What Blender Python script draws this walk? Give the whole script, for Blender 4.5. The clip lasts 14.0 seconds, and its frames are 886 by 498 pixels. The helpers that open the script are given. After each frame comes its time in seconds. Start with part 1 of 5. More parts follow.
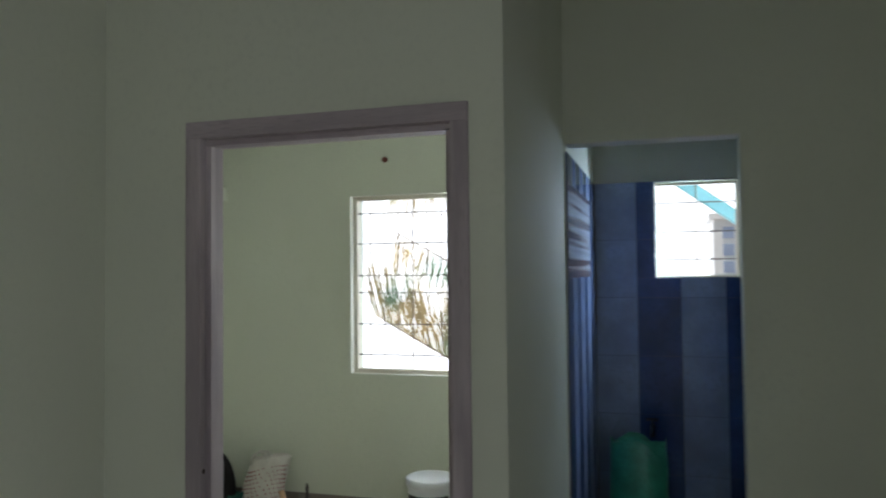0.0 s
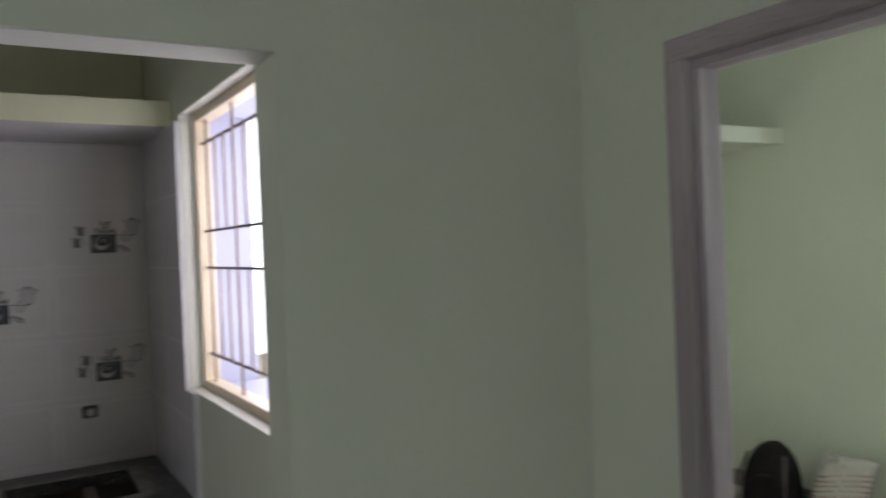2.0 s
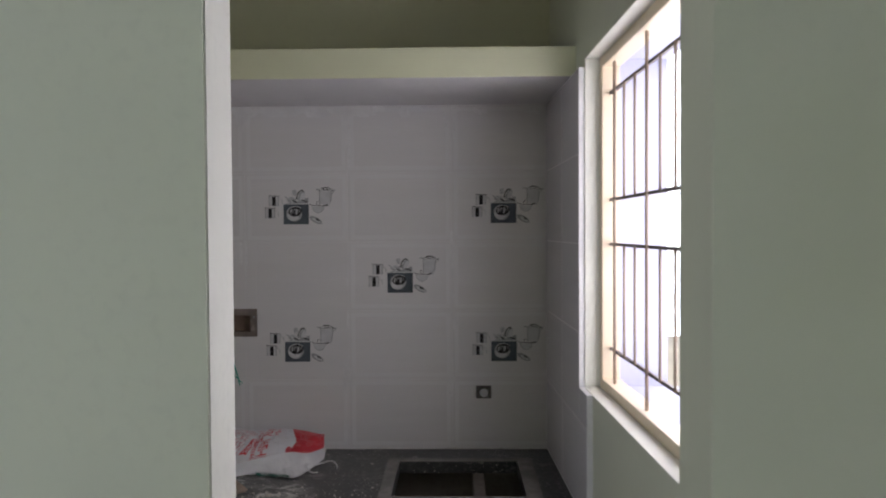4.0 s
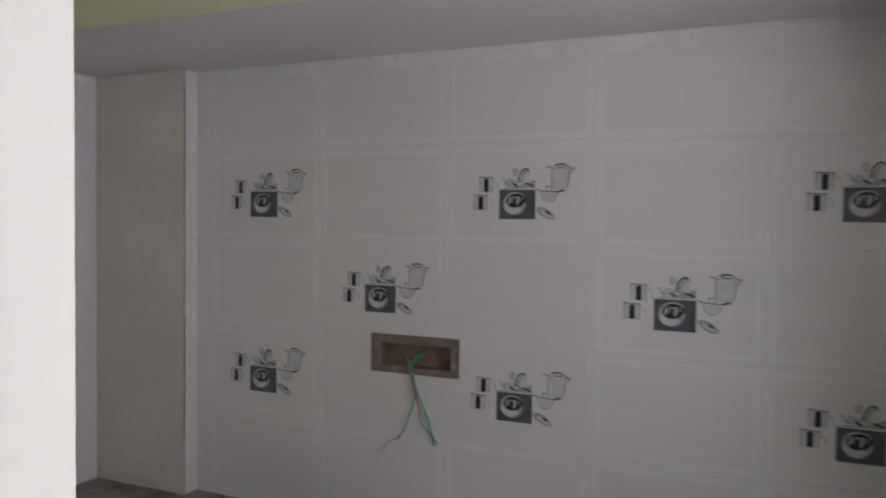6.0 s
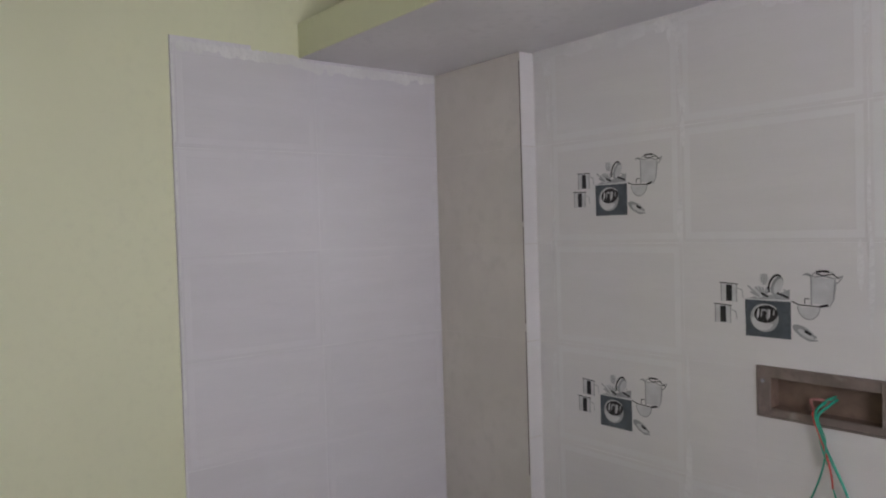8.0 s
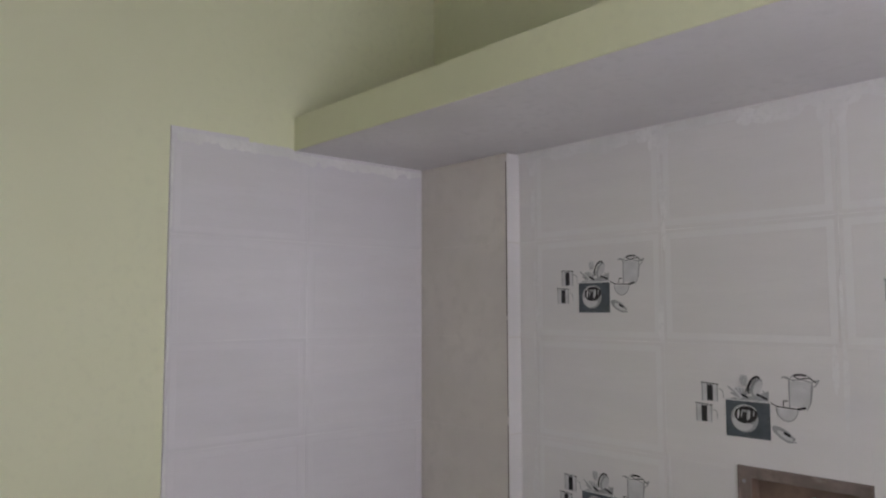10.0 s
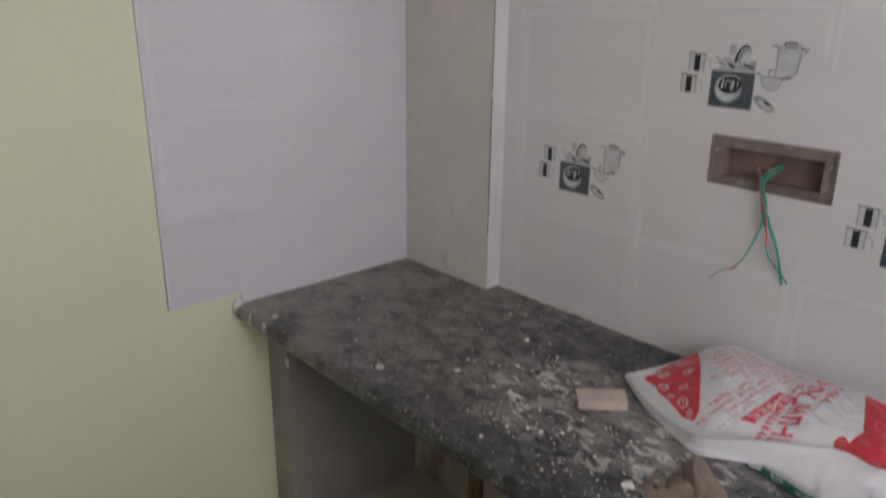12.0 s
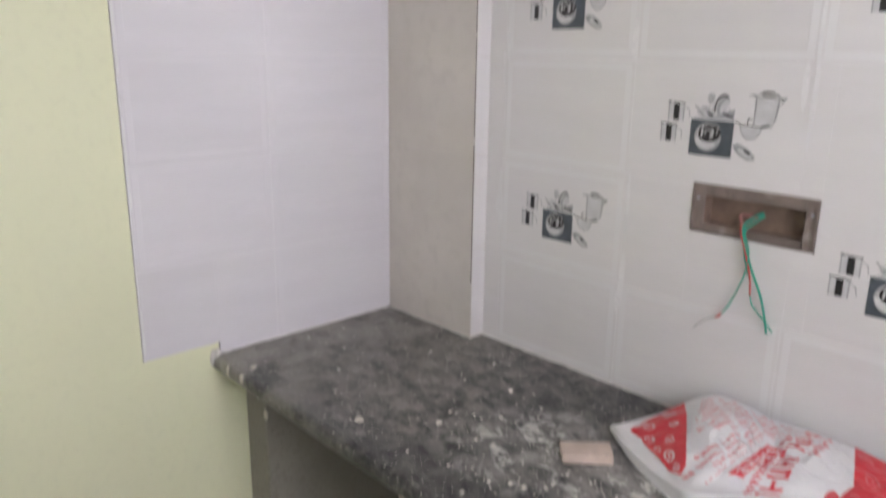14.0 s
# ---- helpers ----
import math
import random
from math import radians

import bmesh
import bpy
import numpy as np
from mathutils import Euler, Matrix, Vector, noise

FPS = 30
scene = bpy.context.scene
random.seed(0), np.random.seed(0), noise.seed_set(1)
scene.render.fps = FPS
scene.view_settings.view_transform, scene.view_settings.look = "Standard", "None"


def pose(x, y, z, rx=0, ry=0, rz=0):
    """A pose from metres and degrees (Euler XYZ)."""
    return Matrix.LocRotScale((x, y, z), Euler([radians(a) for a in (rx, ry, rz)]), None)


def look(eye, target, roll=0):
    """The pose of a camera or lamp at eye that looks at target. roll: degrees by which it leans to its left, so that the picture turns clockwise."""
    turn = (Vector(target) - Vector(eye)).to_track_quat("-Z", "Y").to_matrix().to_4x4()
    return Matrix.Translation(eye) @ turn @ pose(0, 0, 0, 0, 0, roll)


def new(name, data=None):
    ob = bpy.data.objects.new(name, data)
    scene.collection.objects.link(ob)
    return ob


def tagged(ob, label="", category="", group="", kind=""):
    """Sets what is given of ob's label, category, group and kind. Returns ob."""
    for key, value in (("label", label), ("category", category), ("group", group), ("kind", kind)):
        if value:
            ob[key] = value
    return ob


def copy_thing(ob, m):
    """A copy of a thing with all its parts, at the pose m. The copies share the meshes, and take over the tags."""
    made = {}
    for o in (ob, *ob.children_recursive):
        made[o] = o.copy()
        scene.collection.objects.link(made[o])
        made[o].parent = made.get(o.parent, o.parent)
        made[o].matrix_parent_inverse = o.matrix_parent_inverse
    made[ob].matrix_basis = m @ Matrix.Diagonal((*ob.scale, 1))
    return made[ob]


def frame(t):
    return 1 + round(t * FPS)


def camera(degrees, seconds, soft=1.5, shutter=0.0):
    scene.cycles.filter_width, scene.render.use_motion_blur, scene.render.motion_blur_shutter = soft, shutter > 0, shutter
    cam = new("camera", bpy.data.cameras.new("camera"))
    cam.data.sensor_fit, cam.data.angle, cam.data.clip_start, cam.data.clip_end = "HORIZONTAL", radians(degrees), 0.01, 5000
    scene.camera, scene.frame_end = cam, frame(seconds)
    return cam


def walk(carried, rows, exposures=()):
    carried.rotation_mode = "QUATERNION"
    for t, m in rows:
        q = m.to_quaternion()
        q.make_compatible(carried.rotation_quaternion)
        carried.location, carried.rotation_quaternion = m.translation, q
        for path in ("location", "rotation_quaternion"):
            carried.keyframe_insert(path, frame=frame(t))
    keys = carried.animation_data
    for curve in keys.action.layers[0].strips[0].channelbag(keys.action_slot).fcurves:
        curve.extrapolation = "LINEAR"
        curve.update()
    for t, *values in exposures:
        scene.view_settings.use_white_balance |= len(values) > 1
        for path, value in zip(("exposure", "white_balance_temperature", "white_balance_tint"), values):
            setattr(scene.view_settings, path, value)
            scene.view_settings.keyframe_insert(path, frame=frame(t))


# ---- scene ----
cam = camera(61.5, 14.0, soft=2.0, shutter=0.5)
PATH = [
    (0, (0.551, -3.395, 1.564), (2.465, -2.819, 1.632), -0.6),
    (0.5, (0.779, -3.391, 1.574), (2.595, -2.557, 1.644), -0.6),
    (1, (0.956, -3.384, 1.556), (2.53, -2.151, 1.58), -0.1),
    (1.5, (1.113, -3.274, 1.582), (2.455, -1.791, 1.574), -1.5),
    (2, (1.237, -3.188, 1.6), (2.237, -1.456, 1.586), -2.4),
    (2.5, (1.311, -3.148, 1.584), (1.949, -1.253, 1.597), -1.2),
    (3, (1.369, -3.081, 1.585), (1.655, -1.101, 1.587), -1.3),
    (3.2, (1.374, -2.989, 1.585), (1.552, -0.997, 1.573), -0.9),
    (5.3, (1.383, -2.087, 1.606), (0.938, -0.139, 1.521), 0.3),
    (5.5, (1.404, -1.939, 1.606), (0.82, -0.028, 1.521), 0.8),
    (6, (1.348, -1.745, 1.606), (0.561, 0.092, 1.539), 0.7),
    (6.5, (1.299, -1.599, 1.618), (0.314, 0.14, 1.559), 0.4),
    (7, (1.233, -1.473, 1.625), (-0.022, 0.084, 1.605), -0.2),
    (7.5, (1.176, -1.413, 1.608), (-0.296, -0.059, 1.619), -0.7),
    (8, (1.164, -1.391, 1.601), (-0.403, -0.149, 1.546), -1.7),
    (8.5, (1.171, -1.384, 1.621), (-0.375, -0.125, 1.774), -1.4),
    (8.7, (1.177, -1.402, 1.639), (-0.344, -0.128, 1.885), -1.6),
    (10.8, (1.145, -1.473, 1.626), (-0.33, -0.123, 1.575), 0.6),
    (11, (1.153, -1.451, 1.635), (-0.323, -0.114, 1.449), -0.0),
    (11.5, (1.158, -1.455, 1.601), (-0.295, -0.142, 1.191), 0.5),
    (12, (1.157, -1.453, 1.576), (-0.241, -0.174, 0.935), 0.7),
    (12.5, (1.161, -1.438, 1.558), (-0.17, -0.211, 0.707), 0.5),
    (13, (1.157, -1.435, 1.55), (-0.112, -0.241, 0.568), 0.5),
    (13.5, (1.161, -1.435, 1.549), (-0.161, -0.174, 0.734), 0.8),
    (14, (1.153, -1.424, 1.575), (-0.254, -0.101, 1.053), 0.8),
]

# exposure of the clip's camera
EXPO = [(0, -1.0), (1.5, -0.72), (2.5, -0.62), (3.0, -0.38), (3.2, -0.34), (5.3, -0.25), (5.6, -0.10), (6.0, 0.20), (6.5, 0.40), (7.0, 0.56), (8.0, 0.70), (8.7, 0.74), (10.8, 0.64), (11.5, 0.76), (12.0, 0.86), (12.5, 1.16), (13.0, 1.47), (13.5, 1.68), (14.0, 1.58)]
walk(cam, [(t, look(eye, target, roll)) for t, eye, target, roll in PATH], EXPO)

# ---------------------------------------------------------------- light
SKY = 5.0        # strength of the bright overcast backdrops outside the windows
world = bpy.data.worlds.new("world")
scene.world = world
world.use_nodes = True
wn = world.node_tree
sky = wn.nodes.new("ShaderNodeTexSky")
sky.sky_type, sky.sun_disc = "NISHITA", False
sky.sun_elevation, sky.sun_rotation = radians(60), radians(-79)
wn.links.new(sky.outputs[0], wn.nodes["Background"].inputs[0])
wn.nodes["Background"].inputs[1].default_value = 0.12
sun = new("sun", bpy.data.lights.new("sun", "SUN"))
sun.data.energy, sun.data.angle, sun.data.color = 3.0, radians(0.5), (1, 0.95, 0.88)
sun.matrix_world = look((-5, 1, 9), (0, 0, 0))


def window_lamp(name, eye, target, w, h, watts, color=(1, 1, 1)):
    """Sky light in an opening."""
    lamp = new(name, bpy.data.lights.new(name, "AREA"))
    lamp.data.shape, lamp.data.size, lamp.data.size_y = "RECTANGLE", w, h
    lamp.data.energy, lamp.data.color = watts, color
    lamp.matrix_world = look(eye, target)
    return lamp


window_lamp("sky_light_kitchen_window", (1.98, -0.96, 1.61), (1.0, -0.92, 1.58), 0.84, 0.88, 13.5, (0.92, 0.885, 0.98))
window_lamp("sky_light_front_door", (-1.3, -5.5, 1.15), (-1.0, -3.0, 1.1), 1.0, 2.0, 54, (0.80, 0.865, 1.0))
window_lamp("sky_light_bedroom_window", (5.32, -2.35, 1.5), (3.5, -2.2, 1.2), 0.5, 1.1, 68, (0.80, 0.89, 1.0))
window_lamp("sky_light_bath_window", (5.62, -4.0, 2.1), (4.3, -3.4, 1.2), 0.3, 0.6, 200, (0.55, 0.75, 1.0))


# ---------------------------------------------------------------- materials
def material(name, color, rough=0.6, metal=0.0, spec=0.5, vary=0.08, scale=3.0, grain=60.0, bump=0.05, stain=None, stain_scale=1.5, stain_at=0.6, each=0.0, streak=(1, 1, 1)):
    """Paint, stone, wood or cloth: base colour with broad and fine variation, stains and a fine relief."""
    m = bpy.data.materials.new(name)
    m.use_nodes = True
    nt = m.node_tree
    b = nt.nodes["Principled BSDF"]
    b.inputs["Roughness"].default_value = rough
    b.inputs["Metallic"].default_value = metal
    b.inputs["Specular IOR Level"].default_value = spec
    mp = nt.nodes.new("ShaderNodeMapping")
    mp.inputs["Scale"].default_value = streak
    geo = nt.nodes.new("ShaderNodeNewGeometry")
    nt.links.new(geo.outputs["Position"], mp.inputs["Vector"])

    def noise_at(s, detail=4.0):
        n = nt.nodes.new("ShaderNodeTexNoise")
        n.inputs["Scale"].default_value, n.inputs["Detail"].default_value = s, detail
        nt.links.new(mp.outputs[0], n.inputs["Vector"])
        return n.outputs["Fac"]

    def mix(fac, a, c, mode="MIX"):
        x = nt.nodes.new("ShaderNodeMix")
        x.data_type, x.blend_type = "RGBA", mode
        for sock, v in ((x.inputs[0], fac), (x.inputs[6], a), (x.inputs[7], c)):
            if isinstance(v, (tuple, float, int)):
                sock.default_value = v if not isinstance(v, tuple) else (*v, 1)[:4]
            else:
                nt.links.new(v, sock)
        return x.outputs[2]

    def ramp(fac, lo, hi):
        r = nt.nodes.new("ShaderNodeMapRange")
        r.inputs["From Min"].default_value, r.inputs["From Max"].default_value = lo, hi
        nt.links.new(fac, r.inputs["Value"])
        return r.outputs[0]

    lo = tuple(max(0, c * (1 - vary)) for c in color)
    hi = tuple(min(1, c * (1 + vary)) for c in color)
    col = mix(ramp(noise_at(scale), 0.35, 0.65), lo, hi)
    fine = tuple(c * (1 - vary * 0.8) for c in color)
    col = mix(ramp(noise_at(grain, 2), 0.5, 0.75), col, fine)
    if stain:
        col = mix(ramp(noise_at(stain_scale, 6), stain_at, stain_at + 0.12), col, stain)
    if each:
        oi = nt.nodes.new("ShaderNodeObjectInfo")
        hsv = nt.nodes.new("ShaderNodeHueSaturation")
        hsv.inputs["Value"].default_value = 1
        nt.links.new(ramp(oi.outputs["Random"], 0, 1), hsv.inputs["Value"])
        mr = hsv.inputs["Value"].links[0].from_node
        mr.inputs["To Min"].default_value, mr.inputs["To Max"].default_value = 1 - each, 1 + each
        nt.links.new(col, hsv.inputs["Color"])
        col = hsv.outputs[0]
    nt.links.new(col, b.inputs["Base Color"])
    if bump:
        bp = nt.nodes.new("ShaderNodeBump")
        bp.inputs["Strength"].default_value, bp.inputs["Distance"].default_value = bump, 0.01
        nt.links.new(noise_at(grain * 0.7, 3), bp.inputs["Height"])
        nt.links.new(bp.outputs[0], b.inputs["Normal"])
    return m


def emitter(name, color, strength):
    m = bpy.data.materials.new(name)
    m.use_nodes = True
    nt = m.node_tree
    nt.nodes.remove(nt.nodes["Principled BSDF"])
    e = nt.nodes.new("ShaderNodeEmission")
    e.inputs[0].default_value, e.inputs[1].default_value = (*color, 1), strength
    nt.links.new(e.outputs[0], nt.nodes["Material Output"].inputs[0])
    return m


GREEN = (0.70, 0.715, 0.595)
m_paint = material("pale_green_wall_paint", GREEN, 0.68, vary=0.03, scale=1.3, grain=45, bump=0.018, stain=(0.66, 0.675, 0.545), stain_scale=0.9)
m_paint_k = material("pale_lime_kitchen_paint", (0.70, 0.705, 0.505), 0.6, vary=0.03, scale=1.3, grain=45, bump=0.018, stain=(0.66, 0.665, 0.475), stain_scale=0.9)
m_ceiling = material("white_ceiling_paint", (0.72, 0.73, 0.68), 0.8, vary=0.03, scale=1.0, grain=40, bump=0.05)
m_white = material("white_distemper", (0.74, 0.73, 0.68), 0.6, vary=0.04, scale=2.0, grain=50, bump=0.06)
m_loft_under = material("lilac_white_slab_paint", (0.74, 0.72, 0.735), 0.75, vary=0.05, scale=2.5, grain=40, bump=0.12)
m_tile = material("white_glazed_tile", (0.695, 0.672, 0.674), 0.28, spec=0.7, vary=0.022, scale=4, grain=25, bump=0.010, each=0.02, streak=(0.6, 1, 5))
m_tile_rim = material("paler_glazed_border", (0.728, 0.713, 0.718), 0.28, vary=0.02, scale=4, grain=25, bump=0.01)
m_lilac_rim = material("paler_lilac_border", (0.684, 0.659, 0.694), 0.2, vary=0.02, scale=4, grain=25, bump=0.01)
m_tile_lilac = material("lilac_white_glazed_tile", (0.67, 0.645, 0.68), 0.2, vary=0.022, scale=4, grain=25, bump=0.010, each=0.02, streak=(1, 0.6, 5))
m_tile_beige = material("greyish_beige_glazed_tile", (0.63, 0.588, 0.545), 0.22, vary=0.05, scale=4, grain=25, bump=0.03, each=0.03)
for m in (m_tile, m_tile_rim):
    glaze = m.node_tree.nodes["Principled BSDF"]
    glaze.inputs["Coat Weight"].default_value, glaze.inputs["Coat Roughness"].default_value = 0.7, 0.04
m_grout = material("white_cement_grout", (0.72, 0.705, 0.71), 0.85, vary=0.08, scale=8, grain=90, bump=0.3)
m_joint_lilac = material("lilac_white_joint_filler", (0.685, 0.665, 0.69), 0.8, vary=0.06, scale=8, grain=90, bump=0.2)
m_joint_beige = material("beige_joint_filler", (0.61, 0.568, 0.53), 0.8, vary=0.06, scale=8, grain=90, bump=0.2)
m_joint_dark = material("dark_open_joint", (0.10, 0.09, 0.08), 0.9, bump=0)
m_cement = material("grey_cement_plaster", (0.27, 0.255, 0.225), 0.9, vary=0.14, scale=3, grain=90, bump=0.12, stain=(0.40, 0.38, 0.33), stain_scale=2.5)
m_rough = material("unfinished_cream_plaster", (0.54, 0.47, 0.38), 0.9, vary=0.3, scale=5, grain=60, bump=0.4, stain=(0.20, 0.14, 0.10), stain_scale=6.0, stain_at=0.53, streak=(1, 1, 0.35))
# cement with the shade under the sink cut-out put into its colour
m_shade_cement = material("cement_darkened_for_shade", (0.12, 0.105, 0.09), 0.95, vary=0.2, scale=6, grain=60, bump=0.25)
m_screed = material("dusty_cement_floor", (0.44, 0.39, 0.33), 0.85, vary=0.12, scale=2.5, grain=70, bump=0.08, stain=(0.52, 0.48, 0.43), stain_scale=3.5)
m_floor = material("beige_grey_vitrified_floor_tile", (0.44, 0.39, 0.345), 0.35, vary=0.07, scale=3, grain=35, bump=0.03, stain=(0.52, 0.49, 0.45), stain_scale=5, each=0.03)
m_skirt = material("brown_grey_skirting_tile", (0.25, 0.205, 0.18), 0.35, vary=0.08, scale=4, grain=40, bump=0.03, stain=(0.34, 0.31, 0.28), stain_scale=6)
m_frame = material("lilac_grey_primer_on_wood", (0.42, 0.355, 0.375), 0.7, vary=0.16, scale=3, grain=55, bump=0.15, stain=(0.56, 0.485, 0.505), stain_scale=2.5, stain_at=0.52, streak=(4, 4, 0.35))
m_frame_h = material("lilac_grey_primer_on_head", (0.42, 0.355, 0.375), 0.7, vary=0.16, scale=3, grain=55, bump=0.15, stain=(0.56, 0.485, 0.505), stain_scale=2.5, stain_at=0.52, streak=(4, 0.35, 4))
m_cream = material("cream_window_enamel", (0.72, 0.60, 0.44), 0.4, vary=0.05, scale=4, grain=50, bump=0.03)
m_beige_frame = material("off_white_window_enamel", (0.72, 0.66, 0.55), 0.4, vary=0.05, scale=4, grain=50, bump=0.03)
m_grille = material("primed_steel_grille", (0.20, 0.17, 0.16), 0.5, metal=0.3, vary=0.1, scale=9, grain=80, bump=0.05)
m_upright = material("tan_enamelled_bar", (0.33, 0.25, 0.19), 0.5, vary=0.1, scale=9, grain=80, bump=0.05)
# white render coloured greyer and bluer so the near window lamp doesn't burn it out
m_outer = material("toned_down_white_render", (0.44, 0.45, 0.57), 0.7, vary=0.04, scale=3, grain=50, bump=0.05)
m_sill = material("white_plastered_reveal", (0.75, 0.74, 0.66), 0.55, vary=0.04, scale=3, grain=50, bump=0.05)
m_navy = material("navy_blue_bath_tile", (0.055, 0.10, 0.25), 0.14, vary=0.2, scale=6, grain=40, bump=0.02, each=0.08)
m_wave = material("wavy_brown_and_pale_bath_tile", (0.62, 0.68, 0.80), 0.14, vary=0.2, scale=6, grain=40, bump=0.02, stain=(0.24, 0.15, 0.14), stain_scale=2.6, stain_at=0.46, streak=(0.12, 1, 6))
m_blue = material("pale_slate_blue_bath_tile", (0.31, 0.39, 0.58), 0.14, vary=0.12, scale=6, grain=40, bump=0.02, each=0.06)


# ---------------------------------------------------------------- mesh helpers
def box(bm, x0, x1, y0, y1, z0, z1, mat=0):
    v = [bm.verts.new(p) for p in ((x0, y0, z0), (x1, y0, z0), (x1, y1, z0), (x0, y1, z0), (x0, y0, z1), (x1, y0, z1), (x1, y1, z1), (x0, y1, z1))]
    fs = []
    for q in ((0, 3, 2, 1), (4, 5, 6, 7), (0, 1, 5, 4), (1, 2, 6, 5), (2, 3, 7, 6), (3, 0, 4, 7)):
        f = bm.faces.new([v[i] for i in q])
        f.material_index = mat
        fs.append(f)
    return v, fs


def boxes(*dims, bevel=0.0):
    bm = bmesh.new()
    for d in dims:
        box(bm, *d)
    if bevel:
        bmesh.ops.bevel(bm, geom=bm.edges[:], offset=bevel, segments=2, affect="EDGES", profile=0.7)
    return bm


def tube(bm, pts, r, seg=6, mat=0):
    """A round bar or wire along points; r a number or one radius per point."""
    pts = [Vector(p) for p in pts]
    rings = []
    for i, p in enumerate(pts):
        d = (pts[min(i + 1, len(pts) - 1)] - pts[max(i - 1, 0)]).normalized()
        a = d.orthogonal().normalized() if abs(d.z) > 0.99 else d.cross(Vector((0, 0, 1))).normalized()
        c = d.cross(a)
        rad = r if isinstance(r, (int, float)) else r[i]
        rings.append([bm.verts.new(p + (a * math.cos(k * math.tau / seg) + c * math.sin(k * math.tau / seg)) * rad) for k in range(seg)])
    for s, e in zip(rings, rings[1:]):
        for k in range(seg):
            f = bm.faces.new((s[k], s[(k + 1) % seg], e[(k + 1) % seg], e[k]))
            f.smooth, f.material_index = True, mat
    for ring in (rings[0][::-1], rings[-1]):
        bm.faces.new(ring).material_index = mat


def lathe(bm, profile, cx=0.0, cy=0.0, seg=32, mat=0):
    """A turned body from (radius, height) pairs."""
    rings = [[bm.verts.new((cx + r * math.cos(k * math.tau / seg), cy + r * math.sin(k * math.tau / seg), z)) for k in range(seg)] for r, z in profile]
    for s, e in zip(rings, rings[1:]):
        for k in range(seg):
            f = bm.faces.new((s[k], s[(k + 1) % seg], e[(k + 1) % seg], e[k]))
            f.smooth, f.material_index = True, mat
    bm.faces.new(rings[0][::-1]).material_index = mat
    bm.faces.new(rings[-1]).material_index = mat


def lump(bm, u, v, fn, mat=None):
    """A closed soft body: fn(a, b) gives the place for a round the body, b from bottom to top."""
    grid = [[bm.verts.new(fn(i / u, j / v)) for i in range(u)] for j in range(v + 1)]
    for j in range(v):
        for i in range(u):
            f = bm.faces.new((grid[j][i], grid[j][(i + 1) % u], grid[j + 1][(i + 1) % u], grid[j + 1][i]))
            f.smooth = True
            if mat:
                f.material_index = mat((i + 0.5) / u, (j + 0.5) / v)
    bm.faces.new(grid[0][::-1])
    bm.faces.new(grid[-1])


def mesh(name, bm, mats):
    bmesh.ops.recalc_face_normals(bm, faces=bm.faces[:])
    me = bpy.data.meshes.new(name)
    bm.to_mesh(me)
    bm.free()
    for m in mats if isinstance(mats, (list, tuple)) else (mats,):
        me.materials.append(m)
    return me


def part(name, bm, mats, parent, label=""):
    ob = new(name, mesh(name, bm, mats))
    ob.parent = parent
    return tagged(ob, label)


def thing(name, label, category, bm=None, mats=None, group="", kind="", at=None):
    ob = new(name, mesh(name, bm, mats) if bm else None)
    if at is not None:
        ob.matrix_world = at
    return tagged(ob, label, category, group, kind)


def setting(name, label, category, bm, mats):
    return thing(name, label, category, bm, mats, kind="structure")


# ---------------------------------------------------------------- plan, in metres
H = 2.90                       # ceilings
YH, YK = -1.578, -1.448        # partition between hall and kitchen: hall face, kitchen face
OX0, OX1, OZ = 1.000, 1.757, 2.042   # opening in it
KL, KR = -0.555, 1.716         # kitchen side walls; the window wall runs out of square
KE = 1.800                     # where slabs end inside the window wall
SKEW = pose(KR, 0, 0) @ pose(0, 0, 0, 0, 0, 1.8) @ pose(-KR, 0, 0)
WY0, WY1, WZ0, WZ1 = -1.405, -0.600, 1.150, 2.070   # kitchen window
BX, BX2 = 2.630, 2.750         # wall between hall and bedroom
DY0, DY1, DZ = -2.850, -1.902, 2.066  # bedroom door, outer size of its frame
FX = 5.150                     # bedroom end wall
BWY0, BWY1, BWZ0, BWZ1 = -2.560, -1.360, 0.908, 2.096
CY = -2.955                    # passage wall
TX, TX2 = 3.925, 4.045         # bathroom front wall
BTX = 5.250                    # bathroom end wall
PY0, PY1, PZ0, PZ1 = -3.808, -3.327, 1.530, 2.110   # bathroom window
HX, HY = -2.30, -5.40          # hall's far sides
CZ = 0.800                     # kitchen counter

# ---------------------------------------------------------------- structure
setting("floor", "beige grey tiled floor slab, dusty from building work", "floor", boxes((HX - 0.2, 5.5, HY - 0.2, 0.35, -0.15, -0.008)), m_grout)
setting("ceiling", "plain painted ceiling slab", "ceiling", boxes((HX - 0.2, 5.5, HY - 0.2, 0.35, H, H + 0.15)), m_ceiling)
w_part = setting("wall_partition", "pale green painted partition wall with a plain opening to the kitchen", "wall", boxes(
    (HX, OX0, YH, YK, 0, H), (OX0, OX1, YH, YK, OZ, H), (OX1, BX, YH, YK, 0, H)), m_paint)
w_left = setting("wall_kitchen_side", "pale yellow-green painted kitchen wall, partly tiled", "wall", boxes((KL - 0.13, KL, YK, 0.2, 0, H)), m_paint_k)
w_back = setting("wall_kitchen_back", "tiled kitchen wall behind the counter", "wall", boxes(
    (KL, 0.395, 0.009, 0.2, CZ - 0.02, H), (0.649, 1.972, 0.009, 0.2, CZ - 0.02, H), (0.395, 0.649, 0.009, 0.2, CZ - 0.02, 1.212),
    (0.395, 0.649, 0.009, 0.2, 1.314, H), (0.395, 0.649, 0.06, 0.2, 1.212, 1.314)), m_paint_k)
